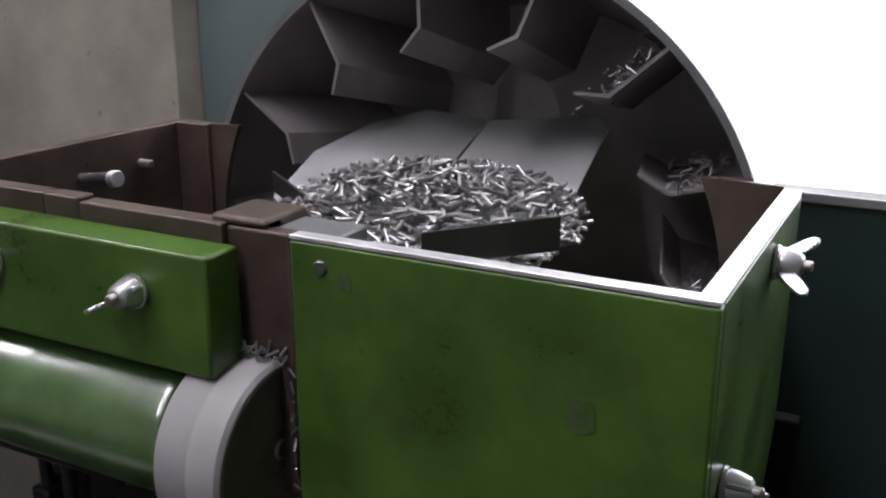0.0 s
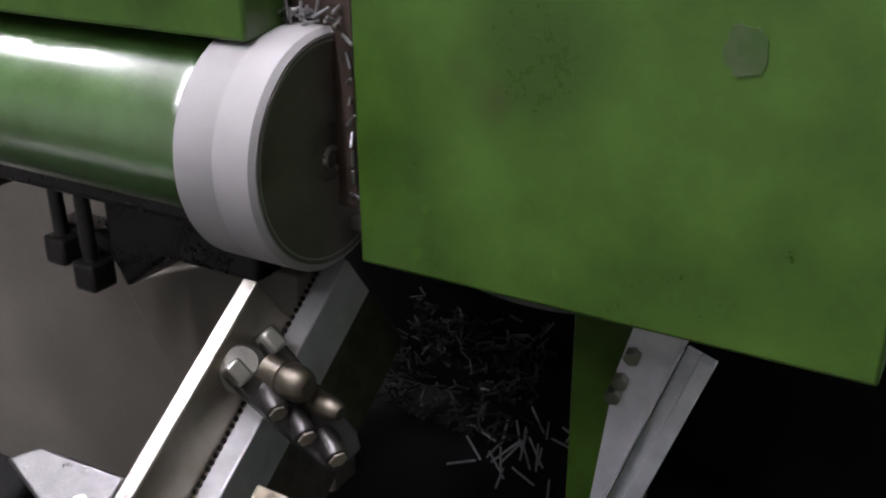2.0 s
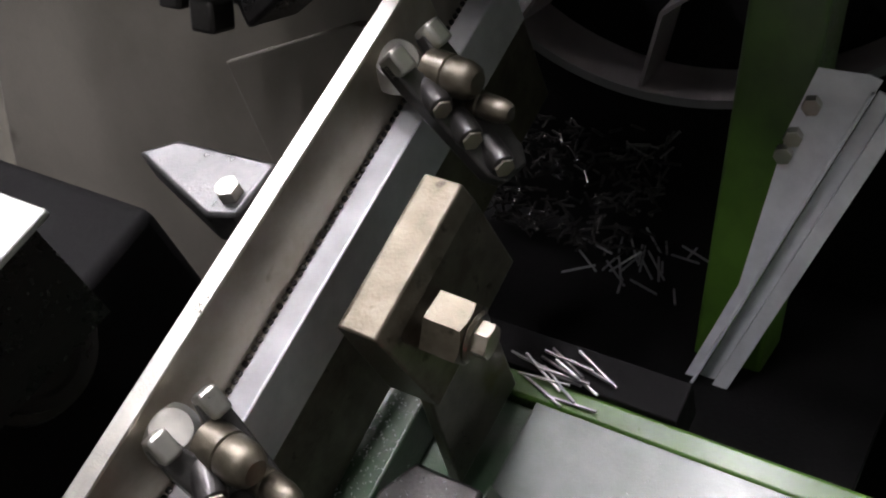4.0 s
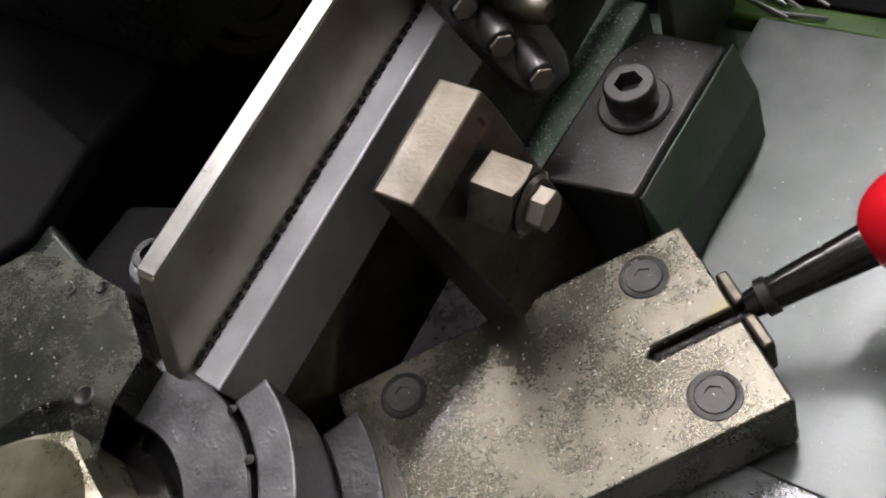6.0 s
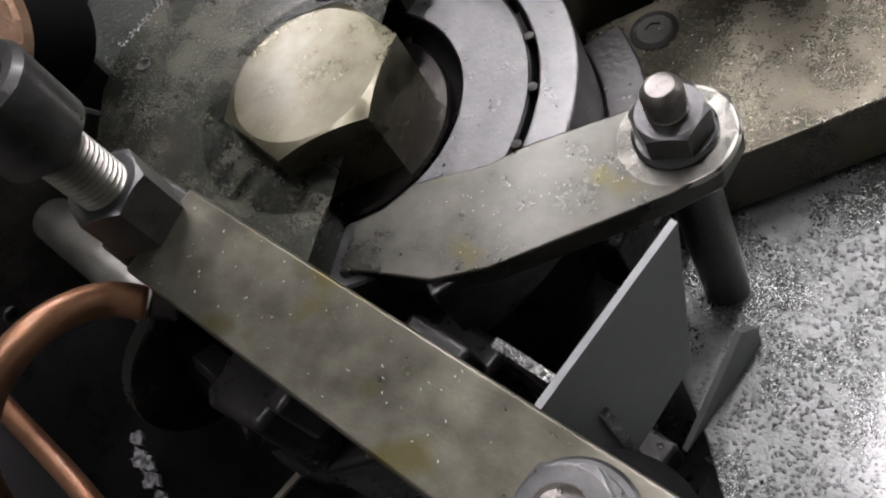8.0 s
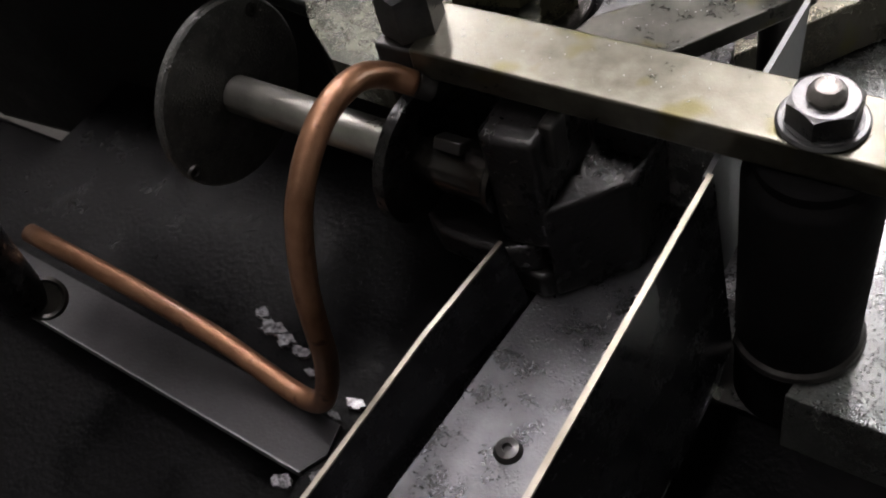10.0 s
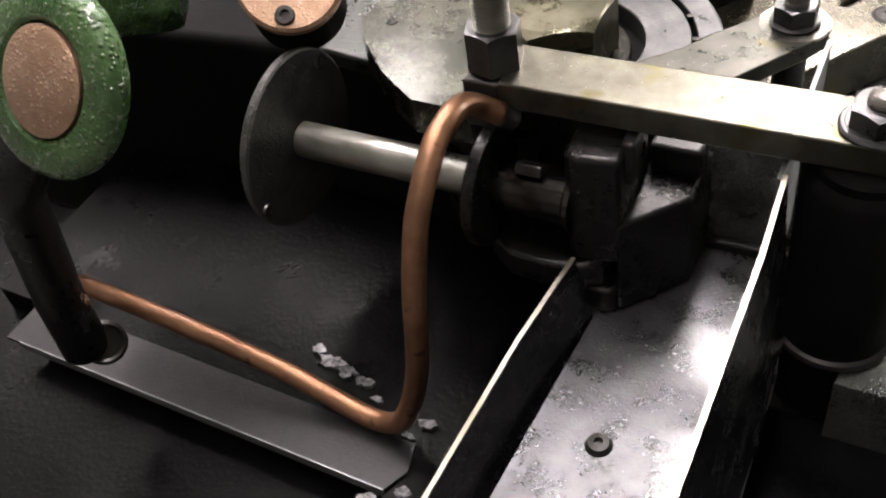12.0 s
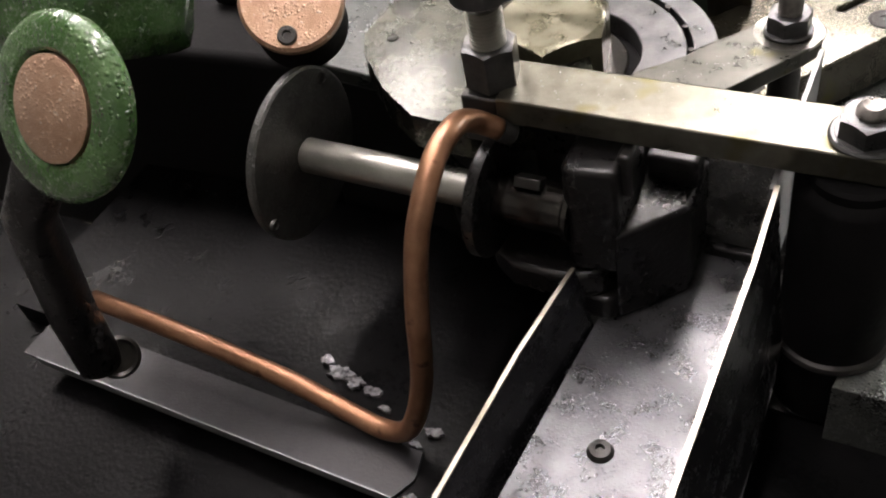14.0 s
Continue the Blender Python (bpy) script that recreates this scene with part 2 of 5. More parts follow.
M_WETGREEN = material("oil_wet_green_enamel", (0.034, 0.092, 0.022), (0.070, 0.155, 0.044), 0.0, (0.16, 0.35), 0.02, 0.0015, 0.6, 0.9, (0.28, 0.32, 0.25), 0.0032, 0.32, drops=0.0024, drop_cover=0.55)
M_JOURNAL = material("oil_black_journal", (0.03, 0.027, 0.026), (0.06, 0.055, 0.05), 0.9, (0.14, 0.3), 0.01, 0.0012, 0.1, 0.5)
M_SMUDGE = material("rubbed_paint", (0.040, 0.086, 0.018), (0.066, 0.098, 0.044), 0.0, (0.35, 0.55), 0.008, 0.001, 0.1)
M_WETDARK = material("oil_wet_grey_plate", (0.12, 0.12, 0.117), (0.24, 0.238, 0.23), 0.7, (0.16, 0.34), 0.012, 0.001, 0.5, 0.4, drops=0.0016, drop_cover=0.60)
M_STRAP = material("dark_oil_filmed_strap", (0.050, 0.050, 0.043), (0.098, 0.096, 0.083), 0.85, (0.24, 0.40), 0.014, 0.0012, 0.06, 0.12, (0.070, 0.065, 0.034), 0.016, 0.34, drops=0.0022, drop_cover=0.2)
M_FLANGE = material("speckled_dark_flange", (0.050, 0.050, 0.049), (0.105, 0.104, 0.10), 0.35, (0.28, 0.5), 0.010, 0.0012, 0.5, 0.25, (0.20, 0.20, 0.195), 0.0026, 0.26, drops=0.0016, drop_cover=0.50)
M_TRAYFILM = material("oil_filmed_tray_sheet", (0.012, 0.011, 0.013), (0.026, 0.024, 0.027), 0.2, (0.4, 0.6), 0.02, 0.0015, 0.15)
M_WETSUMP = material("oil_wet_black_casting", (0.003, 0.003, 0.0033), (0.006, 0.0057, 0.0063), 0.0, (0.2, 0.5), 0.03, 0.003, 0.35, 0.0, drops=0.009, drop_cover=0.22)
M_CHIP = material("bright_metal_chip", (0.55, 0.55, 0.56), (0.75, 0.75, 0.76), 0.2, (0.15, 0.3), 0.004, 0.001, 0.1)
M_DAY = glow("bright_daylight", (1.0, 1.0, 1.0), 4.0)
M_COLUMN = material("brown_grey_column_paint", (0.13, 0.12, 0.10), (0.19, 0.175, 0.15), 0.1, (0.4, 0.6), 0.12, 0.004, 0.15, 0.1, (0.09, 0.08, 0.065), 0.05, 0.25)
M_TUBE = glow("fluorescent_tube", (1.0, 0.98, 0.9), 8.0)

M_OIL_SHADE.node_tree.nodes["Principled BSDF"].inputs["Specular IOR Level"].default_value = 0.12
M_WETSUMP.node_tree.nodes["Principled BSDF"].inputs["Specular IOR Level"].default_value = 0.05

# the turned face of the large bolt shows a fan of light round its centre
bn = M_BOLT.node_tree
tangent = bn.nodes.new("ShaderNodeTangent")
tangent.direction_type, tangent.axis = "RADIAL", "Z"
bp = bn.nodes["Principled BSDF"]
bn.links.new(tangent.outputs[0], bp.inputs["Tangent"])
bp.inputs["Anisotropic"].default_value = 0.75

# ---------------------------------------------------------------- building blocks

BED = Matrix.Rotation(radians(29), 4, "X")  # the inclined bed: u across, v up the slope, w out of it
I4 = Matrix.Identity(4)


def T(x, y, z):
    return Matrix.Translation((x, y, z))


def axis_to(d):
    """Turns local z to the direction d."""
    return Vector(d).to_track_quat("Z", "Y").to_matrix().to_4x4()


def add_box(bm, x0, x1, y0, y1, z0, z1, bevel=0.0, m=I4, seg=2):
    vs = [bm.verts.new((x, y, z)) for x in (x0, x1) for y in (y0, y1) for z in (z0, z1)]
    q = ((0, 1, 3, 2), (4, 6, 7, 5), (0, 4, 5, 1), (2, 3, 7, 6), (0, 2, 6, 4), (1, 5, 7, 3))
    fs = [bm.faces.new([vs[i] for i in f]) for f in q]
    _finish(bm, vs, fs, bevel, m, seg)


def _finish(bm, vs, fs, bevel, m, seg=2):
    bmesh.ops.recalc_face_normals(bm, faces=fs)
    out = set(vs)
    if bevel > 0:
        es = list({e for f in fs for e in f.edges if e.is_manifold and e.calc_face_angle(0) > 0.5})
        r = bmesh.ops.bevel(bm, geom=es, offset=bevel, segments=seg, profile=0.6, affect="EDGES", clamp_overlap=True)
        out = {v for v in vs if v.is_valid} | set(r["verts"])
        for f in r["faces"]:
            f.smooth = True
    bmesh.ops.transform(bm, matrix=m, verts=list(out))


def add_prism(bm, pts, z0, z1, bevel=0.0, m=I4, seg=2):
    """A polygon in the xy plane, drawn out from z0 to z1."""
    lo = [bm.verts.new((x, y, z0)) for x, y in pts]
    hi = [bm.verts.new((x, y, z1)) for x, y in pts]
    k = len(pts)
    fs = [bm.faces.new(lo[::-1]), bm.faces.new(hi)]
    fs += [bm.faces.new((lo[i], lo[(i + 1) % k], hi[(i + 1) % k], hi[i])) for i in range(k)]
    _finish(bm, lo + hi, fs, bevel, m, seg)


def circle(r, n, cx=0.0, cy=0.0, a0=0.0, a1=360.0):
    full = abs(a1 - a0) >= 360
    return [(cx + r * math.cos(radians(a0 + (a1 - a0) * i / (n if full else n - 1))), cy + r * math.sin(radians(a0 + (a1 - a0) * i / (n if full else n - 1)))) for i in range(n)]


def add_lathe(bm, prof, n=40, m=I4, sharp=0.6):
    """A profile of (radius, z) turned about z; zero radii close the ends."""
    rings, made = [], []
    for r, z in prof:
        ring = [bm.verts.new((0, 0, z))] if r < 1e-7 else [bm.verts.new((r * math.cos(2 * math.pi * i / n), r * math.sin(2 * math.pi * i / n), z)) for i in range(n)]
        rings.append(ring)
        made += ring
    for a, b in zip(rings, rings[1:]):
        for i in range(n):
            j = (i + 1) % n
            if len(a) == 1 and len(b) == 1:
                continue
            if len(a) == 1:
                f = bm.faces.new((a[0], b[j], b[i]))
            elif len(b) == 1:
                f = bm.faces.new((a[i], a[j], b[0]))
            else:
                f = bm.faces.new((a[i], a[j], b[j], b[i]))
            f.smooth = True
    for k in range(1, len(prof) - 1):
        p, q, r = Vector(prof[k - 1]), Vector(prof[k]), Vector(prof[k + 1])
        if len(rings[k]) > 1 and (q - p).length > 1e-9 and (r - q).length > 1e-9 and (q - p).angle(r - q) > sharp:
            for i in range(n):
                e = bm.edges.get((rings[k][i], rings[k][(i + 1) % n]))
                if e:
                    e.smooth = False
    bmesh.ops.transform(bm, matrix=m, verts=made)


def add_cyl(bm, r, z0, z1, n=32, m=I4, c=0.0008):
    add_lathe(bm, [(0, z0), (r - c, z0), (r, z0 + c), (r, z1 - c), (r - c, z1), (0, z1)], n, m)


def add_hex(bm, flats, z0, z1, m=I4, hole=0.0):
    """A hexagon with the rounded chamfer of a nut on top."""
    r = flats / math.sqrt(3)
    c = 0.13 * (r - flats / 2) * 4
    n = 48
    made, rings = [], []
    for z, cap in ((z0, 9), (z1 - c, 9), (z1, 0)):
        ring = []
        for i in range(n):
            a = 2 * math.pi * i / n
            k = (a + math.pi / 6) % (math.pi / 3) - math.pi / 6
            rad = flats / 2 / math.cos(k)
            zz = z
            if cap:
                if z > z0:
                    zz = z1 - 0.55 * (rad - flats / 2 * 0.98)
            else:
                rad = flats / 2 * 0.96
            ring.append(bm.verts.new((rad * math.cos(a), rad * math.sin(a), zz)))
        rings.append(ring)
        made += ring
    for a, b in zip(rings, rings[1:]):
        for i in range(n):
            bm.faces.new((a[i], a[(i + 1) % n], b[(i + 1) % n], b[i]))
    bm.faces.new(rings[-1])
    bm.faces.new(rings[0][::-1])
    bmesh.ops.transform(bm, matrix=m, verts=made)


def add_socket_head(bm, r, z0, z1, hex_r, depth, m=I4, n=36):
    """A round cap-screw head with a hexagon socket sunk in its top."""
    def ring(z, f):
        return [bm.verts.new((f(2 * math.pi * i / n) * math.cos(2 * math.pi * i / n), f(2 * math.pi * i / n) * math.sin(2 * math.pi * i / n), z)) for i in range(n)]

    def hexa(a):
        return hex_r * math.cos(math.pi / 6) / math.cos((a + math.pi / 6) % (math.pi / 3) - math.pi / 6)

    c = r * 0.09
    rings = [ring(z0, lambda a: r), ring(z1 - c, lambda a: r), ring(z1, lambda a: r - c), ring(z1, hexa), ring(z1 - depth, hexa)]
    for k, (a, b) in enumerate(zip(rings, rings[1:])):
        for i in range(n):
            bm.faces.new((a[i], a[(i + 1) % n], b[(i + 1) % n], b[i])).smooth = k < 2
    bm.faces.new(rings[-1])
    bm.faces.new(rings[0][::-1])
    bmesh.ops.transform(bm, matrix=m, verts=[v for q in rings for v in q])


def add_thread(bm, r, z0, z1, pitch, n=20, m=I4):
    prof, z = [(0, z0)], z0
    while z < z1 - pitch:
        prof += [(r * 0.88, z), (r, z + pitch * 0.35), (r, z + pitch * 0.6), (r * 0.88, z + pitch * 0.95)]
        z += pitch
    prof += [(r * 0.8, z1), (0, z1)]
    add_lathe(bm, prof, n, m)


def smooth_path(pts, steps=8):
    """Catmull-Rom through the points."""
    P = [Vector(p) for p in pts]
    P = [2 * P[0] - P[1]] + P + [2 * P[-1] - P[-2]]
    out = []
    for i in range(1, len(P) - 2):
        a, b, c, d = P[i - 1 : i + 3]
        for s in range(steps):
            u = s / steps
            out.append(0.5 * (2 * b + (c - a) * u + (2 * a - 5 * b + 4 * c - d) * u * u + (3 * b - a - 3 * c + d) * u ** 3))
    return out + [P[-2]]


def add_tube(bm, pts, r, n=16):
    prev, up = None, Vector((0.2, 0.3, 1)).normalized()
    for i, p in enumerate(pts):
        d = (pts[min(i + 1, len(pts) - 1)] - pts[max(i - 1, 0)]).normalized()
        side = d.cross(up).normalized()
        up = side.cross(d).normalized()
        ring = [bm.verts.new(p + r * (math.cos(2 * math.pi * k / n) * side + math.sin(2 * math.pi * k / n) * up)) for k in range(n)]
        if prev:
            for k in range(n):
                bm.faces.new((prev[k], prev[(k + 1) % n], ring[(k + 1) % n], ring[k])).smooth = True
        else:
            bm.faces.new(ring[::-1])
        prev = ring
    bm.faces.new(prev)


def mesh(name, bm, mat):
    bmesh.ops.recalc_face_normals(bm, faces=bm.faces)
    me = bpy.data.meshes.new(name)
    bm.to_mesh(me)
    bm.free()
    me.materials.append(mat)
    return me


def part(name, bm, mat, parent, label="", m=None):
    """Links a bmesh as one mesh object under a thing or a part."""
    ob = new(name, mesh(name, bm, mat))
    ob.parent = parent
    if m is not None:
        ob.matrix_basis = m
    return tagged(ob, label)


def thing(name, label, category, m=I4, group="", kind=""):
    ob = new(name)
    ob.empty_display_size = 0.02
    ob.matrix_basis = m
    return tagged(ob, label, category, group, kind)


def solid(name, bm, mat, label, category, m=I4, group="", kind=""):
    ob = new(name, mesh(name, bm, mat))
    ob.matrix_basis = m
    return tagged(ob, label, category, group, kind)


def B():
    return bmesh.new()

# ---------------------------------------------------------------- the room
def room():
    bm = B(); add_box(bm, -4, 3, -3, 2.6, -0.95, -0.85)
    solid("floor", bm, M_FLOOR, "dark oil-stained concrete workshop floor", "floor", kind="structure")
    bm = B(); add_box(bm, -4, 3, -3, 2.6, 2.0, 2.1)
    solid("ceiling", bm, M_PLASTER, "plain grey plastered workshop ceiling", "ceiling", kind="structure")
    bm = B(); add_box(bm, -4, -1.335, 1.45, 1.6, -0.85, 2.0, 0.004)
    solid("wall_north", bm, M_CONCRETE, "rough beige concrete wall with dark stains", "wall", kind="structure")
    bm = B()
    for x0, x1, z0, z1 in ((-1.4, -0.85, -0.85, 2.0), (1.6, 3, -0.85, 2.0), (-0.85, 1.6, -0.85, 0.1), (-0.85, 1.6, 1.8, 2.0)):
        add_box(bm, x0, x1, 2.05, 2.2, z0, z1)
    solid("wall_north_2", bm, M_TEAL, "teal-grey painted wall round a bright window", "wall", kind="structure")
    bm = B(); add_box(bm, -1.334, -1.0, 1.52, 1.62, -0.85, 2.0, 0.004)
    solid("pillar", bm, M_TEAL, "teal-grey painted pillar beside the concrete wall", "pillar", kind="structure")
    bm = B(); add_box(bm, -4, 3, -3.1, -3, -0.85, 2.0)
    solid("wall_south", bm, M_PLASTER, "plain grey plastered wall", "wall", kind="structure")
    for k, x in ((1, -4.1), (2, 3.0)):
        bm = B(); add_box(bm, x, x + 0.1, -3, 2.6, -0.85, 2.0)
        solid("wall_west" if k == 1 else "wall_east", bm, M_PLASTER, "plain grey plastered wall", "wall", kind="structure")
    w = thing("window_1", "bright daylit workshop window with a painted frame", "window", kind="structure")
    bm = B()
    for x0, x1, z0, z1 in ((-0.85, 1.6, 0.1, 0.15), (-0.85, 1.6, 1.75, 1.8), (-0.85, -0.8, 0.15, 1.75), (1.55, 1.6, 0.15, 1.75)):
        add_box(bm, x0, x1, 2.08, 2.14, z0, z1, 0.003)
    part("window_frame", bm, M_FRAME, w)
    bm = B(); add_box(bm, -1.9, 2.6, 2.45, 2.46, -0.84, 1.99)
    solid("backdrop", bm, M_DAY, "overexposed white daylight outside the window", "daylight", kind="structure")
    for x, y, power in BATTENS:
        b = thing("batten_lamp", "white fluorescent batten lamp under the ceiling", "lamp", pose(x, y, 1.95, 0, 0, 90), "ceiling lamps")
        bm = B(); add_box(bm, -0.65, 0.65, -0.07, 0.07, 0.0, 0.05, 0.006)
        part("housing", bm, M_FRAME, b)
        for dy in (-0.035, 0.035):
            bm = B(); add_cyl(bm, 0.013, -0.6, 0.6, 16, T(0, dy, -0.016) @ Matrix.Rotation(radians(90), 4, "Y"))
            part("tube", bm, M_TUBE, b, "glowing fluorescent tube")


room()


# ---------------------------------------------------------------- fasteners
def wing_nut(m, label="zinc-plated wing nut on a threaded stud"):
    """Axis along local z, the seat at z = 0."""
    w = thing("wing_nut", label, "wing nut", m, "wing nuts")
    bm = B(); add_lathe(bm, [(0, 0), (0.0095, 0), (0.0095, 0.002), (0.0085, 0.0025), (0.0085, 0.006), (0.0065, 0.013), (0.0045, 0.0145), (0, 0.0145)], 28)
    part("hub", bm, M_ZINC, w)
    for s in (-1, 1):
        bm = B()
        add_prism(bm, [(0.006, 0.002), (0.011, 0.004), (0.018, 0.011), (0.0215, 0.016), (0.0205, 0.0195), (0.0165, 0.0195), (0.011, 0.0155), (0.006, 0.011)], -0.0013, 0.0013, 0.0009, Matrix.Rotation(radians(90), 4, "X"))
        part("wing", bm, M_ZINC, w, m=Matrix.Rotation(0 if s > 0 else math.pi, 4, "Z"))
    bm = B(); add_thread(bm, 0.0032, -0.022, 0.019, 0.0011, 14)
    part("stud", bm, M_STEEL, w)
    return w


def stud_nut(name, m, flats, height, stud_r, stud_top, label, mat=None, washer=True, stud_low=-0.004, group="", dome=True):
    mat = mat or M_STEEL
    s = thing(name, label, "nut", m, group)
    z = 0.0
    if washer:
        bm = B(); add_cyl(bm, flats * 0.62, 0, 0.0022, 36)
        part("washer", bm, mat, s)
        z = 0.0022
    bm = B(); add_hex(bm, flats, z, z + height)
    part("nut", bm, mat, s)
    bm = B()
    r = stud_r
    t = stud_top
    if dome:
        add_lathe(bm, [(0, stud_low), (r, stud_low), (r, z + height + 0.001), (r * 0.93, z + height + 0.0015), (r, z + height + 0.002), (r, t - r * 0.42), (r * 0.86, t - r * 0.16), (r * 0.66, t), (r * 0.5, t - 0.0002), (0, t - 0.0003)], 28)
    else:
        add_cyl(bm, r, stud_low, t, 28)
    part("stud", bm, M_STUD, s, "worn brighter stud end")
    return s


# ---------------------------------------------------------------- the hopper above
def hopper():
    h = thing("hopper", "green enamelled steel hopper box with bare top edges", "hopper")
    bm = B(); add_box(bm, -0.285, -0.069, 0.386, 0.395, 0.376, 0.549, 0.0016)
    part("front_panel", bm, M_GREEN, h)
    bm = B(); add_prism(bm, [(0.3955, 0.376), (0.575, 0.366), (0.60, 0.40), (0.608, 0.549), (0.3955, 0.549)], -0.0795, -0.069, 0.0012, Matrix(((0, 0, 1, 0), (1, 0, 0, 0), (0, 1, 0, 0), (0, 0, 0, 1))))
    part("side_panel", bm, M_GREEN, h)
    bm = B()
    add_box(bm, -0.285, -0.069, 0.3862, 0.3952, 0.5494, 0.5518, 0.0006)
    add_box(bm, -0.0797, -0.069, 0.3956, 0.608, 0.5494, 0.5518, 0.0006)
    part("bare_edge", bm, M_BRIGHT, h, "bare ground steel top edge")
    flip = Matrix(((1, 0, 0, 0), (0, 0, 1, 0), (0, 1, 0, 0), (0, 0, 0, 1)))
    bm = B()
    arc = [(x, z) for x, z in circle(0.198, 20, -0.31, 0.47, -24, 25)]
    add_prism(bm, arc + [(-0.08, 0.553), (-0.08, 0.388)], 0.608, 0.613, 0.0, flip)
    part("back_panel", bm, M_RUSTY, h)
    bm = B()
    arc = [(x, z) for x, z in circle(0.205, 20, -0.31, 0.47, 155, 203)]
    add_prism(bm, arc + [(-0.56, 0.388), (-0.56, 0.556)], 0.608, 0.613, 0.0, flip)
    part("back_panel", bm, M_RUSTY, h)
    bm = B(); add_box(bm, -0.566, -0.556, 0.384, 0.614, 0.36, 0.556, 0.001)
    part("end_panel", bm, M_RUSTY, h)
    bm = B(); add_box(bm, -0.556, -0.524, 0.603, 0.616, 0.40, 0.5565, 0.0015)
    part("corner_strip", bm, M_RUSTY, h)
    bm = B(); add_box(bm, -0.556, -0.080, 0.3955, 0.600, 0.386, 0.392)
    part("floor_panel", bm, M_DRUM, h)
    for x0, x1 in ((-0.556, -0.459), (-0.4582, -0.431), (-0.430, -0.327)):
        bm = B(); add_box(bm, x0, x1, 0.384, 0.397, 0.474, 0.5545 - (0.002 if x0 > -0.45 else 0), 0.0014)
        part("rear_bar", bm, M_RUSTY, h, "browned steel bar")
    bm = B(); add_box(bm, -0.327, -0.2858, 0.388, 0.399, 0.40, 0.551, 0.002)
    part("brown_plate", bm, M_RUSTY, h, "rust-brown steel plate")
    bm = B(); add_prism(bm, [(0.399, 0.512), (0.435, 0.512), (0.435, 0.545), (0.425, 0.556), (0.39, 0.556), (0.3885, 0.5515), (0.399, 0.5515)], -0.338, -0.302, 0.003, Matrix(((0, 0, 1, 0), (1, 0, 0, 0), (0, 1, 0, 0), (0, 0, 0, 1))))
    part("bracket", bm, M_RUSTY, h, "rounded brown steel bracket")
    bm = B(); add_box(bm, -0.302, -0.262, 0.397, 0.425, 0.543, 0.5505, 0.0015)
    part("ledge", bm, M_SHEET, h, "pale chipped steel ledge")
    bm = B()
    add_lathe(bm, [(0, 0.0), (0.0045, 0.0), (0.0035, 0.0016), (0, 0.0022)], 20, T(-0.2665, 0.386, 0.5365) @ axis_to((0, -1, 0)))
    part("rivet", bm, M_GREEN_OLD, h)
    for k, (x, z, s) in enumerate(((-0.194, 0.447, 0.0060), (-0.214, 0.390, 0.0045), (-0.204, 0.416, 0.0050), (-0.191, 0.391, 0.0040), (-0.251, 0.408, 0.0040), (-0.256, 0.386, 0.0050), (-0.119, 0.404, 0.0025), (-0.152, 0.437, 0.0030))):
        bm = B(); add_lathe(bm, [(s, 0.0), (s * 0.7, s * 0.06), (s * 0.35, s * 0.11), (0, s * 0.12)], 20, T(x, 0.3861, z) @ Matrix.Rotation(radians(25 * k), 4, "Y") @ Matrix.Diagonal((1.3, 0.30, 0.7, 1.0)) @ axis_to((0, -1, 0)))
        part("dent", bm, M_GREEN, h)
    # scuffs where bare metal shows
    for x, z, s in ((-0.127, 0.487, 0.0075), (-0.243, 0.497, 0.0015), (-0.252, 0.531, 0.004)):
        bm = B()
        random.seed(int(s * 1e5))
        pts = [(s * (0.85 + 0.25 * random.random()) * math.cos(a), 1.2 * s * (0.85 + 0.25 * random.random()) * math.sin(a)) for a in [i * 2 * math.pi / 22 for i in range(22)]]
        add_prism(bm, pts, 0, 0.0003, 0.0, T(x, 0.3858, z) @ axis_to((0, -1, 0)))
        part("scuff", bm, M_SMUDGE, h, "rubbed spot in the paint")


hopper()
bm = B()
add_box(bm, -0.60, -0.316, 0.357, 0.3836, 0.476, 0.5425, 0.002)
solid("guard_plate", bm, M_GREEN, "green enamelled guard plate bolted beside the hopper", "plate")
wing_nut(T(-0.364, 0.3565, 0.518) @ axis_to((0, -1, 0)) @ Matrix.Rotation(radians(28), 4, "Z"))
wing_nut(T(-0.474, 0.3565, 0.518) @ axis_to((0, -1, 0)) @ Matrix.Rotation(radians(75), 4, "Z"))
wing_nut(T(-0.0685, 0.522, 0.531) @ axis_to((1, 0, 0)) @ Matrix.Rotation(radians(30), 4, "Z"))
wing_nut(T(-0.0685, 0.425, 0.448) @ axis_to((1, 0, 0)) @ Matrix.Rotation(radians(-30), 4, "Z"))
wing_nut(T(-0.5665, 0.56, 0.53) @ axis_to((-1, 0, 0)) @ Matrix.Rotation(radians(40), 4, "Z"))


def trough_bolt(x, y, z, d, length):
    t = thing("trough_bolt", "dull steel bolt end inside the brown trough", "bolt", T(x, y, z) @ axis_to(d), "trough bolts")
    bm = B(); add_thread(bm, 0.005, 0, length, 0.0014, 16)
    part("shank", bm, M_BLACKSTEEL, t)
    bm = B(); add_cyl(bm, 0.0062, length, length + 0.007, 20)
    part("end", bm, M_ZINC, t)


trough_bolt(-0.556, 0.50, 0.528, (1, -0.1, 0.15), 0.035)


# ---------------------------------------------------------------- the drum
DRUM = T(-0.31, 0.62, 0.47)


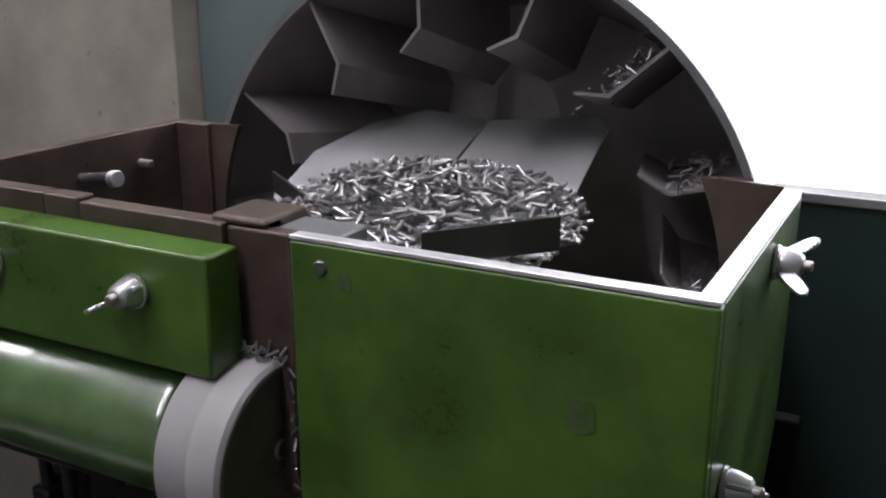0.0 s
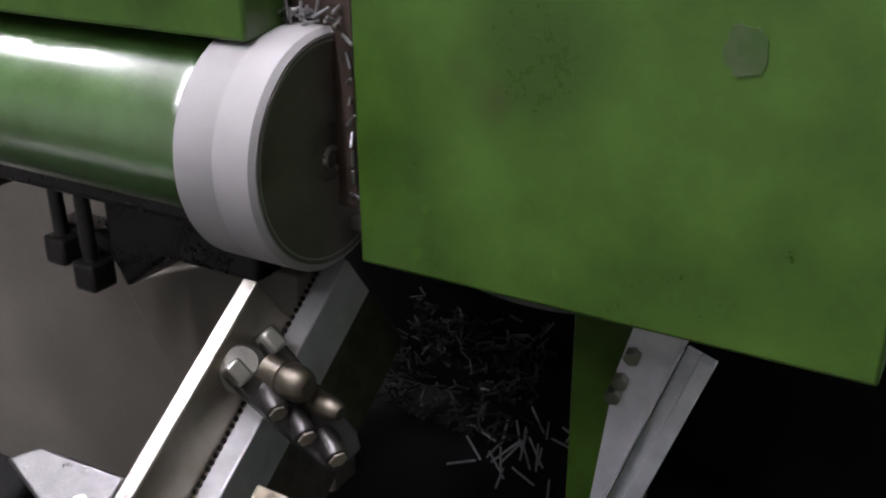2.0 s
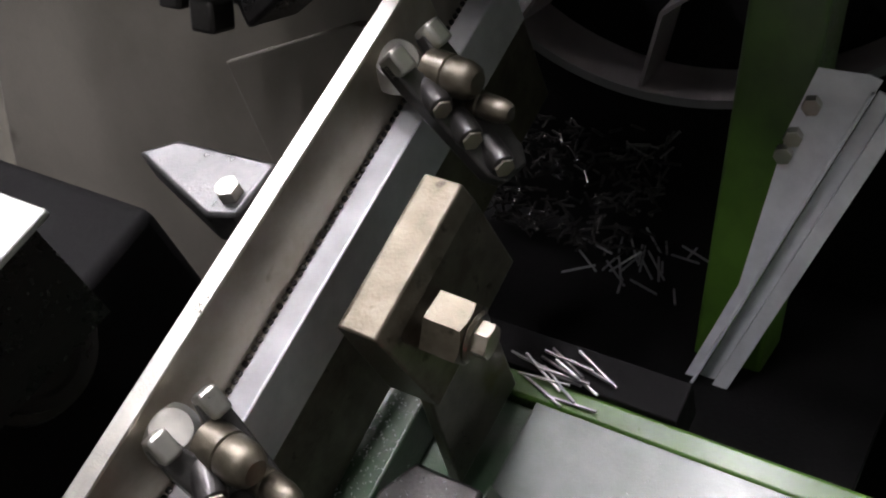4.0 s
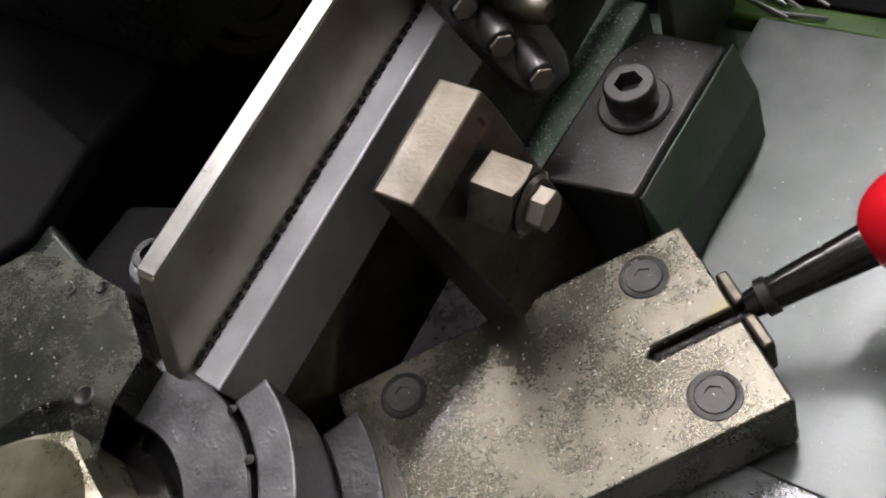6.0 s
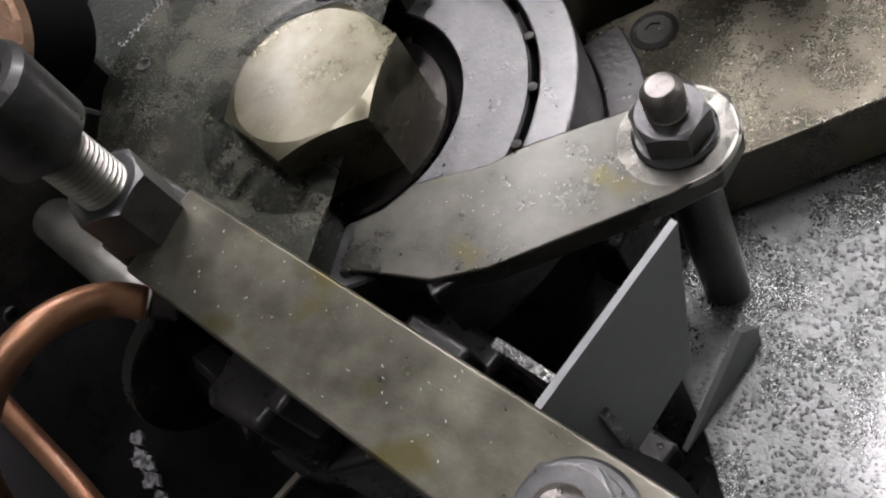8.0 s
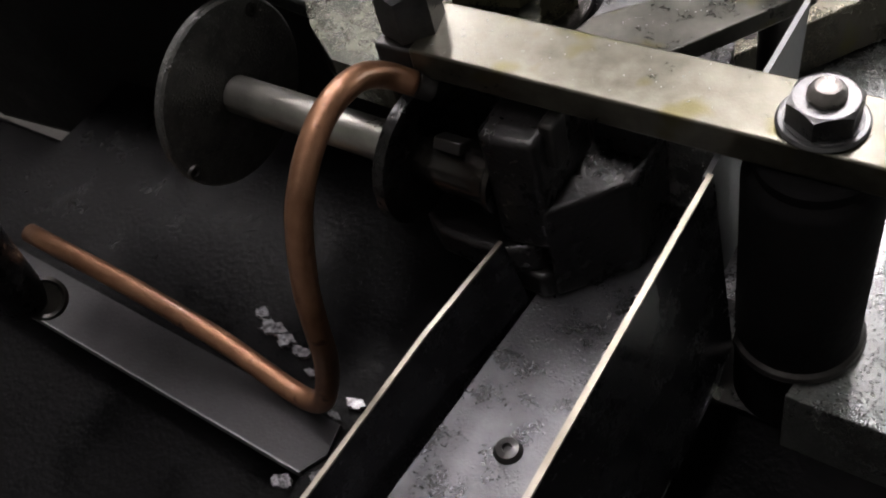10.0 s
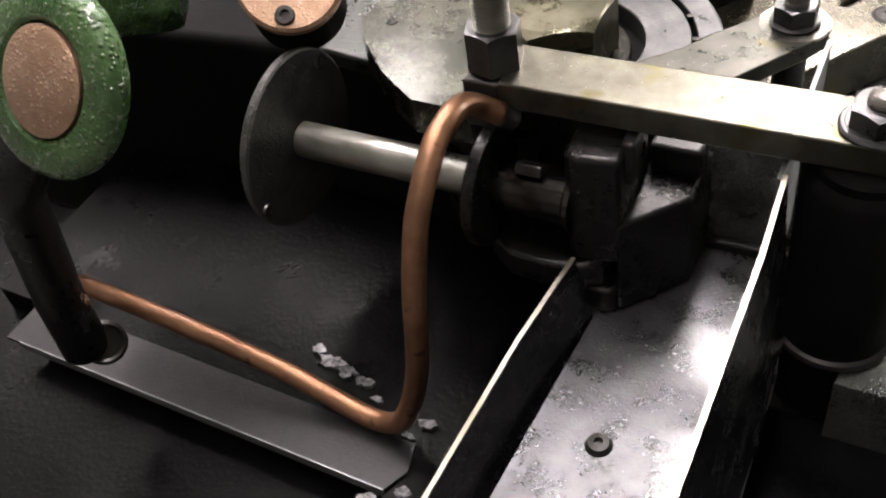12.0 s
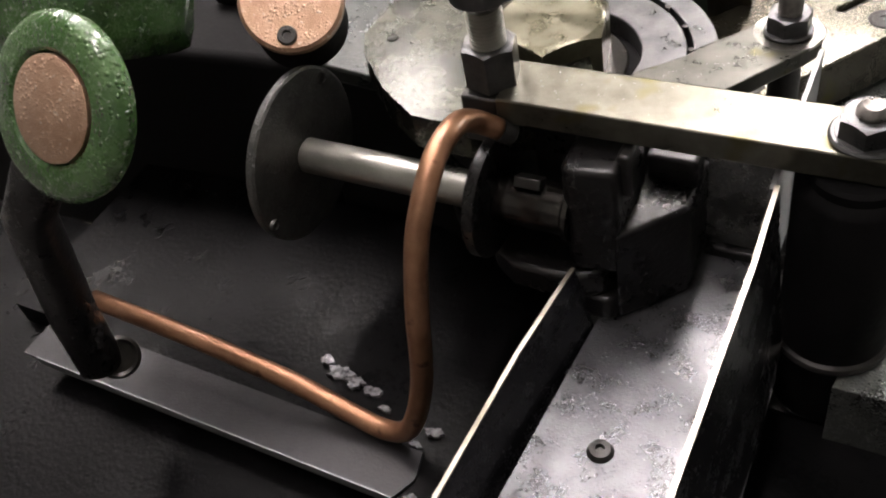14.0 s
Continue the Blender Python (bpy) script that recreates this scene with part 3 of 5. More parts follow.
def drum():
    """A slowly turning drum with bent lifting blades; its axis is local y."""
    d = thing("feed_drum", "dark steel feed drum with bent lifting blades", "drum", DRUM)
    R = 0.225
    toy = Matrix.Rotation(radians(-90), 4, "X")
    bm = B()
    add_lathe(bm, [(R - 0.004, 0), (R, 0), (R - 0.045, 0.17), (R - 0.049, 0.17), (R - 0.004, 0)], 96, toy)
    part("shell", bm, M_DRUM, d)
    bm = B(); add_lathe(bm, [(R - 0.0042, -0.001), (R + 0.0012, -0.001), (R + 0.0012, 0.004), (R - 0.0042, 0.004), (R - 0.0042, -0.001)], 96, toy)
    part("rim", bm, M_SHEET, d, "bright worn rim")
    bm = B(); add_lathe(bm, [(0, 0.160), (0.12, 0.160), (0.15, 0.164), (R - 0.047, 0.164), (R - 0.047, 0.170), (0, 0.170)], 96, toy)
    part("back_plate", bm, M_DRUM, d)
    blade = None
    for k in range(14):
        a = radians(22 + 360 / 14 * k)
        m = Matrix.Rotation(-a, 4, "Y")
        if blade is None:
            bm = B()
            c, s = math.cos, math.sin
            prof = [(0.2225, -0.002), (0.172, 0.004), (0.156, 0.022), (0.1545, 0.0205), (0.1705, 0.0015), (0.2225, -0.0045)]
            add_prism(bm, prof, 0.003, 0.150, 0.0, Matrix(((1, 0, -0.27, 0), (0, 0, 1, 0), (0, 1, 0, 0), (0, 0, 0, 1))))
            blade = part("blade", bm, M_DRUM, d, m=m)
        else:
            o = new("blade", blade.data)
            o.parent, o.matrix_basis = d, m
    return d


feed_drum = drum()


def nail_mesh(bm, place, length=0.0085, r=0.00075, n=5):
    a = [bm.verts.new(place @ Vector((r * math.cos(2 * math.pi * i / n), r * math.sin(2 * math.pi * i / n), -length / 2))) for i in range(n)]
    b = [bm.verts.new(place @ Vector((r * math.cos(2 * math.pi * i / n), r * math.sin(2 * math.pi * i / n), length / 2))) for i in range(n)]
    bm.faces.new(a[::-1]); bm.faces.new(b)
    for i in range(n):
        bm.faces.new((a[i], a[(i + 1) % n], b[(i + 1) % n], b[i]))


def clump(name, count, spread, label):
    bm = B()
    for _ in range(count):
        p = Vector((random.gauss(0, spread[0]), random.gauss(0, spread[1]), abs(random.gauss(0, spread[2]))))
        nail_mesh(bm, Matrix.Translation(p) @ Euler((random.uniform(0, 3), random.uniform(0, 3), random.uniform(0, 3))).to_matrix().to_4x4())
    return solid(name, bm, M_PIN, label, "pins", group="lifted pins", kind="stuff")


random.seed(5)
CLUMPS = [clump("lifted_pins", 70, (0.013, 0.03, 0.006), "small clump of loose steel pins on a drum blade") for _ in range(5)]


# ---------------------------------------------------------------- the pin tray in the drum
def tray_z(x, y):
    """Height of the tray's two floors, folded along a line, falling towards the front."""
    mid = -0.29 - 0.16 * (y - 0.5)
    return 0.508 + 0.20 * (y - 0.5) + 0.05 * abs(x - mid)


def pin_tray():
    t = thing("pin_tray", "grey sheet-metal tray heaped with short steel pins", "tray")
    for side, outline in (("l", [(-0.292, 0.445), (-0.33, 0.70), (-0.335, 0.73), (-0.392, 0.735), (-0.422, 0.69), (-0.432, 0.62), (-0.412, 0.54)]), ("r", [(-0.290, 0.445), (-0.332, 0.73), (-0.245, 0.745), (-0.228, 0.725), (-0.213, 0.62), (-0.195, 0.50), (-0.195, 0.455)])):
        bm = B()
        lo = [bm.verts.new((x, y, tray_z(x, y))) for x, y in outline]
        f = bm.faces.new(lo)
        ext = bmesh.ops.extrude_face_region(bm, geom=[f])
        bmesh.ops.translate(bm, vec=(0, 0, 0.0018), verts=[v for v in ext["geom"] if isinstance(v, bmesh.types.BMVert)])
        part("floor_sheet", bm, M_TRAY, t)
    for (x0, y0, dz0), (x1, y1, dz1), h in (((-0.408, 0.536, 0.008), (-0.276, 0.466, 0.004), 0.014), ((-0.2545, 0.470, 0.012), (-0.182, 0.500, 0.014), 0.020)):
        bm = B()
        d = Vector((x1 - x0, y1 - y0, 0)).normalized()
        s = Vector((-d.y, d.x, 0)) * 0.0011
        pts = []
        for (x, y, dz) in ((x0, y0, dz0), (x1, y1, dz1)):
            z = tray_z(x, y) + dz
            for q in (s, -s):
                pts += [bm.verts.new((x + q.x, y + q.y, z)), bm.verts.new((x + q.x, y + q.y, z + h))]
        for f in ((0, 1, 3, 2), (4, 6, 7, 5), (0, 4, 5, 1), (2, 3, 7, 6), (0, 2, 6, 4), (1, 5, 7, 3)):
            bm.faces.new([pts[i] for i in f])
        part("guide_strip", bm, M_STRIP, t, "dark upright guide strip")
    bm = B()
    random.seed(11)
    n = 0
    while n < 1500:
        x, y = random.uniform(-0.41, -0.175), random.uniform(0.465, 0.66)
        ex, ey = (x + 0.290) / 0.105, (y - 0.540) / 0.080
        q = 1 - ex * ex - ey * ey
        if q < 0 or (y < 0.463 + max(0, -0.70 * (x + 0.30), 0.15 * (x + 0.28))):
            continue
        z = tray_z(x, y) + 0.003 + random.uniform(0.6, 1.0) * 0.032 * q ** 0.7
        nail_mesh(bm, Matrix.Translation((x, y, z)) @ Euler((radians(90) + random.gauss(0, 0.35), random.gauss(0, 0.3), random.uniform(0, 6.3))).to_matrix().to_4x4(), 0.0125, 0.0013, 7)
        n += 1
    for _ in range(45):  # the trickle through the gap and over the end
        x, y = random.gauss(-0.266, 0.004), random.uniform(0.447, 0.472)
        nail_mesh(bm, Matrix.Translation((x, y, tray_z(x, y) + random.uniform(0.0, 0.02))) @ Euler((random.gauss(0.5, 0.4), random.gauss(0, 0.4), 0)).to_matrix().to_4x4(), 0.0115, 0.0012, 7)
    solid("pin_heap", bm, M_PIN, "heap of short bright steel pins on the tray", "pins", kind="stuff")


pin_tray()


# ---------------------------------------------------------------- wheel and tube
WHEEL = T(-0.295, 0.383, 0.427)


def wheel():
    w = thing("brush_wheel", "matt grey feed wheel with a dark turned face", "wheel", WHEEL)
    tox = Matrix.Rotation(radians(90), 4, "Y")
    bm = B(); add_lathe(bm, [(0.047, -0.0005), (0.0505, 0.0), (0.053, -0.002), (0.053, -0.0195), (0.0527, -0.020), (0.0527, -0.021), (0.053, -0.0215), (0.053, -0.041), (0.051, -0.043), (0.03, -0.043)], 72, tox)
    part("band", bm, M_ROLLER, w)
    bm = B(); add_lathe(bm, [(0, -0.003), (0.012, -0.003), (0.013, -0.0015), (0.03, -0.002), (0.046, -0.0012), (0.0495, 0.0004), (0.0495, -0.03), (0, -0.03)], 64, tox)
    part("face", bm, M_WHEELFACE, w, "dark turned wheel face")
    bm = B(); add_lathe(bm, [(0.004, -0.003), (0.0048, -0.0012), (0.0058, -0.0012), (0.0065, -0.003)], 24, tox @ T(0.0, 0.005, 0))
    part("hub_ring", bm, M_STEEL, w)
    return w


brush_wheel = wheel()


def drive_tube():
    t = thing("drive_tube", "green enamelled bearing tube behind the wheel", "tube", T(0, 0.385, 0.430))
    tox = Matrix.Rotation(radians(90), 4, "Y")
    bm = B(); add_lathe(bm, [(0, -0.80), (0.042, -0.80), (0.042, -0.352), (0.040, -0.348), (0.036, -0.347), (0.036, -0.336), (0, -0.336)], 64, tox)
    part("tube", bm, M_GLOSSGREEN, t)
    flip = Matrix(((1, 0, 0, 0), (0, 0, 1, 0), (0, 1, 0, 0), (0, 0, 0, 1)))
    bm = B(); add_prism(bm, [(-0.64, -0.030), (-0.345, -0.030), (-0.345, -0.050), (-0.55, -0.052), (-0.64, -0.045)], -0.01, 0.045, 0.003, flip)
    part("bracket", bm, M_BLACK, t, "black cast bracket")
    bm = B(); add_prism(bm, [(-0.475, -0.050), (-0.365, -0.045), (-0.365, -0.092), (-0.43, -0.092), (-0.465, -0.118), (-0.475, -0.10)], 0.02, 0.06, 0.003, flip)
    part("foot", bm, M_BLACK, t, "black cast foot")
    for x, z, dy in ((-0.517, -0.104, 0.022), (-0.487, -0.112, 0.016)):
        bm = B(); add_box(bm, x - 0.0085, x + 0.0085, dy - 0.008, dy + 0.010, z - 0.009, z + 0.009, 0.0025)
        h = part("screw_head", bm, M_BLACKSTEEL, t, "black square screw head")
        bm = B(); add_cyl(bm, 0.0045, z + 0.008, -0.045, 16, T(x, dy, 0))
        part("screw_shank", bm, M_BLACKSTEEL, h)
    bm = B(); add_box(bm, -0.530, -0.470, 0.026, 0.046, -0.108, -0.090, 0.003)
    part("yoke", bm, M_BLACK, t)


drive_tube()


# ---------------------------------------------------------------- the feed rail
RA = math.atan(0.115)
RAIL = BED @ T(-0.328, 0.141, 0.065) @ Matrix.Rotation(RA, 4, "X")  # x across, y up the rail, z out of it


def rail():
    r = thing("feed_rail", "bright steel feed rail with a slot full of pins", "rail", RAIL)
    bm = B(); add_prism(bm, [(-0.006, -0.03), (-0.004, 0.0), (0.018, 0.0345), (0.362, 0.0345), (0.362, -0.03)], -0.0095, -0.0012, 0.0009, Matrix(((0, 0, 1, 0), (1, 0, 0, 0), (0, 1, 0, 0), (0, 0, 0, 1))))
    part("side_plate", bm, M_PLATE, r, "oil-browned upright side plate")
    bm = B(); add_box(bm, -0.0094, -0.0013, 0.019, 0.3618, 0.0343, 0.0352, 0.0004)
    part("polished_edge", bm, M_STEEL, r, "polished top edge")
    bm = B(); add_box(bm, 0.0004, 0.0125, 0.0, 0.40, -0.030, 0.0, 0.0009)
    part("slot_bar", bm, M_BRIGHT, r, "bright ground steel bar")
    bm = B(); add_box(bm, 0.003, 0.0120, 0.004, 0.40, -0.085, -0.0302, 0.0009)
    part("web", bm, M_BROWN, r, "oil-browned rail web")
    bm = B(); add_box(bm, -0.0012, 0.0004, 0.0, 0.40, -0.030, -0.0006)
    part("slot_floor", bm, M_PLATE, r)
    bm = B(); add_lathe(bm, [(0, -0.002), (0.0012, -0.002), (0.00135, 0.0002), (0.0012, 0.0006), (0.0007, 0.0008), (0, 0.0008)], 8)
    me = mesh("pin", bm, M_PINHEAD)
    for k in range(106):
        o = new("pin", me)
        o.parent = r
        o.matrix_basis = T(-0.0003, 0.004 + k * 0.0037 + random.uniform(-0.0004, 0.0004), 0.0002)


rail()


def rail_lug(m, top=0.0215, low=-0.095):
    """A tall chamfered block beside the rail with a nut facing outwards."""
    g = thing("rail_lug", "oil-browned steel lug block beside the feed rail", "bracket", m, "rail lugs")
    bm = B()
    # profile across (u, w), drawn out along v
    add_prism(bm, [(-0.012, low), (-0.012, 0.0045), (-0.0105, 0.006), (0.0050, 0.005), (0.0075, -0.004), (0.011, -0.040), (0.011 + 0.007 * (-0.040 - low) / 0.055, low)], -top, 0.0215, 0.0010, Matrix(((1, 0, 0, 0), (0, 0, -1, 0), (0, 1, 0, 0), (0, 0, 0, 1))))
    part("block", bm, M_BROWN, g)
    ax = T(0.0075, 0.0, -0.016) @ axis_to((1, 0, -0.12))
    bm = B(); add_thread(bm, 0.0058, -0.003, 0.010, 0.0016, 20, ax)
    part("stud", bm, M_STEEL, g)
    bm = B(); add_hex(bm, 0.0225, 0.003, 0.0185, ax @ Matrix.Rotation(radians(20), 4, "Z"))
    part("nut", bm, M_BROWN, g)
    bm = B(); add_cyl(bm, 0.0100, 0.0180, 0.0205, 32, ax, 0.0012)
    part("washer_face", bm, M_BROWN, g)
    bm = B(); add_hex(bm, 0.0120, 0.020, 0.0262, ax @ Matrix.Rotation(radians(10), 4, "Z"))
    part("screw_head", bm, M_PLATE, g)
    return g


LUG = BED @ T(-0.281, 0.234, 0.085) @ Matrix.Rotation(RA, 4, "X")
rail_lug(LUG)
rail_lug(BED @ T(-0.277, 0.373, 0.105) @ Matrix.Rotation(RA, 4, "X"), 0.046, -0.048)


def rail_clamp(m):
    """A forked clamp arm that reaches over the rail, with round-headed and hexagon screws. Local z faces out of the arm, y along the rail, x down the arm."""
    c = thing("rail_clamp", "dark oily forked clamp with round-headed screws", "clamp", m, "rail clamps")
    bm = B()
    add_prism(bm, [(-0.006, -0.015), (0.008, -0.015), (0.055, -0.011), (0.062, -0.006), (0.062, 0.008), (0.055, 0.012), (0.008, 0.015), (-0.006, 0.015), (-0.006, 0.007), (0.006, 0.005), (0.006, -0.005), (-0.006, -0.007)], -0.004, 0.004, 0.0015)
    part("arm", bm, M_BLACKSTEEL, c)
    for y in (-0.011, 0.011):
        bm = B(); add_box(bm, -0.008, 0.003, y - 0.004, y + 0.004, -0.003, 0.009, 0.0018)
        part("ear", bm, M_STEEL, c)
    bm = B(); add_cyl(bm, 0.0105, -0.018, -0.002, 32, T(-0.005, -0.004, 0) @ Matrix.Rotation(radians(-15), 4, "Y"), 0.003)
    part("pad", bm, M_STEEL, c)
    out = axis_to((0.66, 0.02, 0.72))
    for x, y, r, h in ((0.010, 0.003, 0.0085, 0.020), (0.027, 0.006, 0.0056, 0.021)):
        bm = B(); add_lathe(bm, [(0, -0.004), (r * 1.02, -0.004), (r * 1.02, h * 0.30), (r * 0.93, h * 0.33), (r, h * 0.38), (r * 0.97, h * 0.7), (r * 0.82, h * 0.9), (r * 0.55, h), (0, h * 1.02)], 28, T(x, y, 0.002) @ out)
        part("stub_screw", bm, M_BROWN, c)
    low = axis_to((0.72, -0.40, 0.56))
    for x, y, r, h in ((0.015, -0.007, 0.0058, 0.010), (0.032, -0.005, 0.0060, 0.010), (0.048, -0.001, 0.0060, 0.011)):
        m = T(x, y, 0.002) @ low
        bm = B(); add_lathe(bm, [(0, -0.004), (r, -0.004), (r, h * 0.7), (r * 0.9, h * 0.95), (r * 0.78, h), (0, h)], 24, m)
        b = part("short_screw", bm, M_BLACKSTEEL, c, "oily screw end")
        bm = B(); add_prism(bm, circle(r * 0.76, 6), h, h + 0.0012, 0.0003, m)
        part("ground_end", bm, M_PLATE, b, "browned flat screw end")
    return c


def clamp_pose(u, v, w):
    xa = Vector((0.66, -0.22, -0.72)).normalized()
    za = Vector((0.72, 0.0, 0.66))
    za = (za - xa * za.dot(xa)).normalized()
    ya = za.cross(xa)
    return BED @ T(u, v, w) @ Matrix((xa, ya, za)).transposed().to_4x4()


clamp_b = rail_clamp(clamp_pose(-0.318, 0.298, 0.104))
copy_thing(clamp_b, clamp_pose(-0.318, 0.466, 0.124))


# ---------------------------------------------------------------- the inclined bed
def bed():
    b = thing("machine_bed", "inclined scraped steel machine bed with a green edge", "machine bed", BED)
    bm = B(); add_box(bm, -0.262, 0.25, 0.2152, 0.405, -0.075, -0.021, 0.0005)
    part("bed_plate", bm, M_TABLE, b)
    bm = B(); add_prism(bm, [(-0.1740, -0.010), (0.25, -0.010), (0.25, 0.215), (-0.262, 0.215), (-0.262, 0.12), (-0.235, 0.09), (-0.2065, 0.070), (-0.186, 0.052), (-0.168, 0.03)], -0.075, -0.021, 0.0005)
    part("front_plate", bm, M_DROPS, b, "wet bed plate with chips")
    bm = B(); add_box(bm, -0.285, 0.25, 0.4055, 0.418, -0.09, -0.0225, 0.002)
    part("green_edge", bm, M_GREEN, b, "green enamelled back edge")
    bm = B(); add_box(bm, -0.345, -0.2622, 0.262, 0.405, -0.12, -0.030, 0.002)
    part("inner_ledge", bm, M_GREEN_OLD, b, "worn green ledge under the feed rail")
    bm = B(); add_box(bm, -0.70, 0.25, 0.0, 0.405, -0.42, -0.1205, 0.004)
    part("body", bm, M_BLACK, b, "oil-black cast body")


bed()


def clamp_block():
    c = thing("gib_block", "dark steel gib block with a socket cap screw", "block", BED)
    bm = B(); add_prism(bm, [(-0.2817, 0.2653), (-0.2432, 0.2696), (-0.2432, 0.3410), (-0.2734, 0.3410), (-0.2817, 0.3244)], -0.0208, 0.032, 0.0016)
    part("block", bm, M_BLACKSTEEL, c)
    bm = B(); add_prism(bm, [(-0.2430, 0.0290), (-0.2420, 0.0290), (-0.2345, 0.0060), (-0.2335, -0.0208), (-0.2430, -0.0208)], -0.345, -0.271, 0.0010, Matrix(((1, 0, 0, 0), (0, 0, -1, 0), (0, 1, 0, 0), (0, 0, 0, 1))))
    part("flange", bm, M_GREEN_OLD, c, "worn green flange")
    bm = B(); add_prism(bm, [(-0.338, 0.266), (-0.298, 0.266), (-0.303, 0.385), (-0.342, 0.385)], -0.0295, -0.002, 0.0015)
    part("rear_ledge", bm, M_GREEN_OLD, c, "worn green ledge with chips")
    m = T(-0.2620, 0.3059, 0.032)
    bm = B(); add_cyl(bm, 0.0135, 0, 0.0022, 36, m)
    part("washer", bm, M_BLACKSTEEL, c)
    bm = B(); add_socket_head(bm, 0.0094, 0.0022, 0.0128, 0.0052, 0.0065, m)
    part("cap_screw", bm, M_BLACKSTEEL, c)


clamp_block()


def web_plate():
    bm = B(); add_prism(bm, [(0.355, -0.021), (0.41, -0.021), (0.41, 0.02), (0.385, 0.062), (0.362, 0.045)], -0.006, 0.0, 0.001, Matrix(((0, 0, 1, 0), (1, 0, 0, 0), (0, 1, 0, 0), (0, 0, 0, 1))))
    solid("web_plate", bm, M_OLIVE, "greenish steel web plate on the bed's back edge", "plate", BED @ T(-0.275, 0, 0))


web_plate()


# ---------------------------------------------------------------- the adjusting plate
PA = math.atan2(0.107, 0.081)
APL = BED @ T(-0.315, 0.167, 0.012) @ Matrix.Rotation(PA, 4, "Z")  # x along the plate, y across it (negative: away from the rail)


def adjusting_plate():
    a = thing("adjusting_plate", "oil-wet steel adjusting plate with four sunk screws", "plate", APL)
    L, Wd = 0.136, 0.0765
    bm = B(); add_prism(bm, [(0, 0), (0, -Wd), (L, -Wd), (L, -0.0435), (L - 0.030, -0.0435), (L - 0.0325, -0.041), (L - 0.030, -0.0385), (L, -0.0385), (L, 0)], -0.030, 0.0, 0.0012)
    part("plate", bm, M_OILY, a)
    bm = B(); add_thread(bm, 0.0021, 0.0, 0.036, 0.0010, 12, T(L - 0.030, -0.041, -0.005) @ axis_to((1, 0, 0)))
    part("slot_screw", bm, M_BLACKSTEEL, a)
    for x, y in ((0.023, -0.013), (0.023, -0.0635), (0.116, -0.013), (0.116, -0.0635)):
        bm = B(); add_lathe(bm, [(0.0066, 0.0003), (0.0074, 0.0005), (0.0086, 0.0004), (0.0088, 0.0001)], 32, T(x, y, 0.0001))
        part("counterbore", bm, M_PINHEAD, a, "dark sunk ring")
        bm = B(); add_socket_head(bm, 0.0068, -0.0004, 0.0008, 0.0034, 0.0007, T(x, y, 0))
        part("screw", bm, M_BLACKSTEEL, a)
    for x in (L + 0.0005,):
        for y0, y1 in ((-0.057, -0.0435), (-0.0385, -0.025)):
            bm = B(); add_box(bm, x, x + 0.0042, y0, y1, -0.016, 0.0012, 0.0012)
            part("lock_tab", bm, M_BROWN, a)
    return a


adjusting_plate()


def red_lever():
    r = thing("lever", "black lever with a glossy red ball knob", "lever", APL @ T(0.1440, -0.041, 0.001) @ axis_to((0.90, -0.145, 0.30)))
    bm = B(); add_lathe(bm, [(0, -0.004), (0.0046, -0.004), (0.0056, 0.004), (0.0066, 0.025), (0.0074, 0.040), (0, 0.042)], 28)
    part("rod", bm, M_JOURNAL, r)
    bm = B(); add_lathe(bm, [(0.0047, 0.001), (0.0066, 0.001), (0.0066, 0.0045), (0.0049, 0.0055)], 24)
    part("collar", bm, M_BLACKSTEEL, r)
    bm = B(); bmesh.ops.create_uvsphere(bm, u_segments=40, v_segments=24, radius=0.0172, matrix=T(0, 0, 0.0525))
    for f in bm.faces:
        f.smooth = True
    part("knob", bm, M_RED, r, "glossy red ball knob")


red_lever()


# ---------------------------------------------------------------- the rolling die
DIE = BED @ T(-0.3295, 0.079, 0.066)


def die():
    d = thing("rolling_die", "round steel rolling die under a large hexagon bolt", "die", DIE)
    bm = B(); add_lathe(bm, [(0.0415, -0.0105), (0.0415, 0.0), (0.0420, 0.0006), (0.0622, 0.0006), (0.063, -0.0002), (0.063, -0.030), (0.0, -0.030)], 96)
    part("ring", bm, M_DIE, d)
    bm = B(); add_lathe(bm, [(0, -0.010), (0.0416, -0.010)], 64)
    part("recess", bm, M_OIL_SHADE, d, "oil-filled recess")
    bm = B(); add_lathe(bm, [(0.0, -0.0045), (0.0345, -0.0045), (0.0355, -0.0055), (0.0355, -0.010)], 64)
    part("washer", bm, M_JOURNAL, d, "dark oil-wet washer")
    bm = B(); add_hex(bm, 0.0510, -0.0046, 0.0225, Matrix.Rotation(radians(21), 4, "Z"))
    part("bolt_head", bm, M_BOLT, d, "large oil-filmed hexagon bolt head")
    return d


rolling_die = die()


def die_segment():
    s = thing("die_segment", "curved steel die segment facing the round die", "die", DIE)
    a0, a1 = -25, 69
    bm = B(); add_prism(bm, circle(0.0655, 40, 0, 0, a0, a1) + circle(0.0775, 40, 0, 0, a1, a0), -0.03, 0.0008, 0.0008)
    part("segment", bm, M_DIE, s)
    bm = B(); add_prism(bm, circle(0.0779, 40, 0, 0, 8, a1 - 6) + circle(0.092, 40, 0, 0, a1 - 6, 8), -0.06, -0.030, 0.001)
    part("backing", bm, M_BLACK, s, "dark backing ring")
    bm = B(); add_cyl(bm, 0.064, -0.085, -0.0305, 64)
    part("die_base", bm, M_BLACK, s, "black die base")
    return s


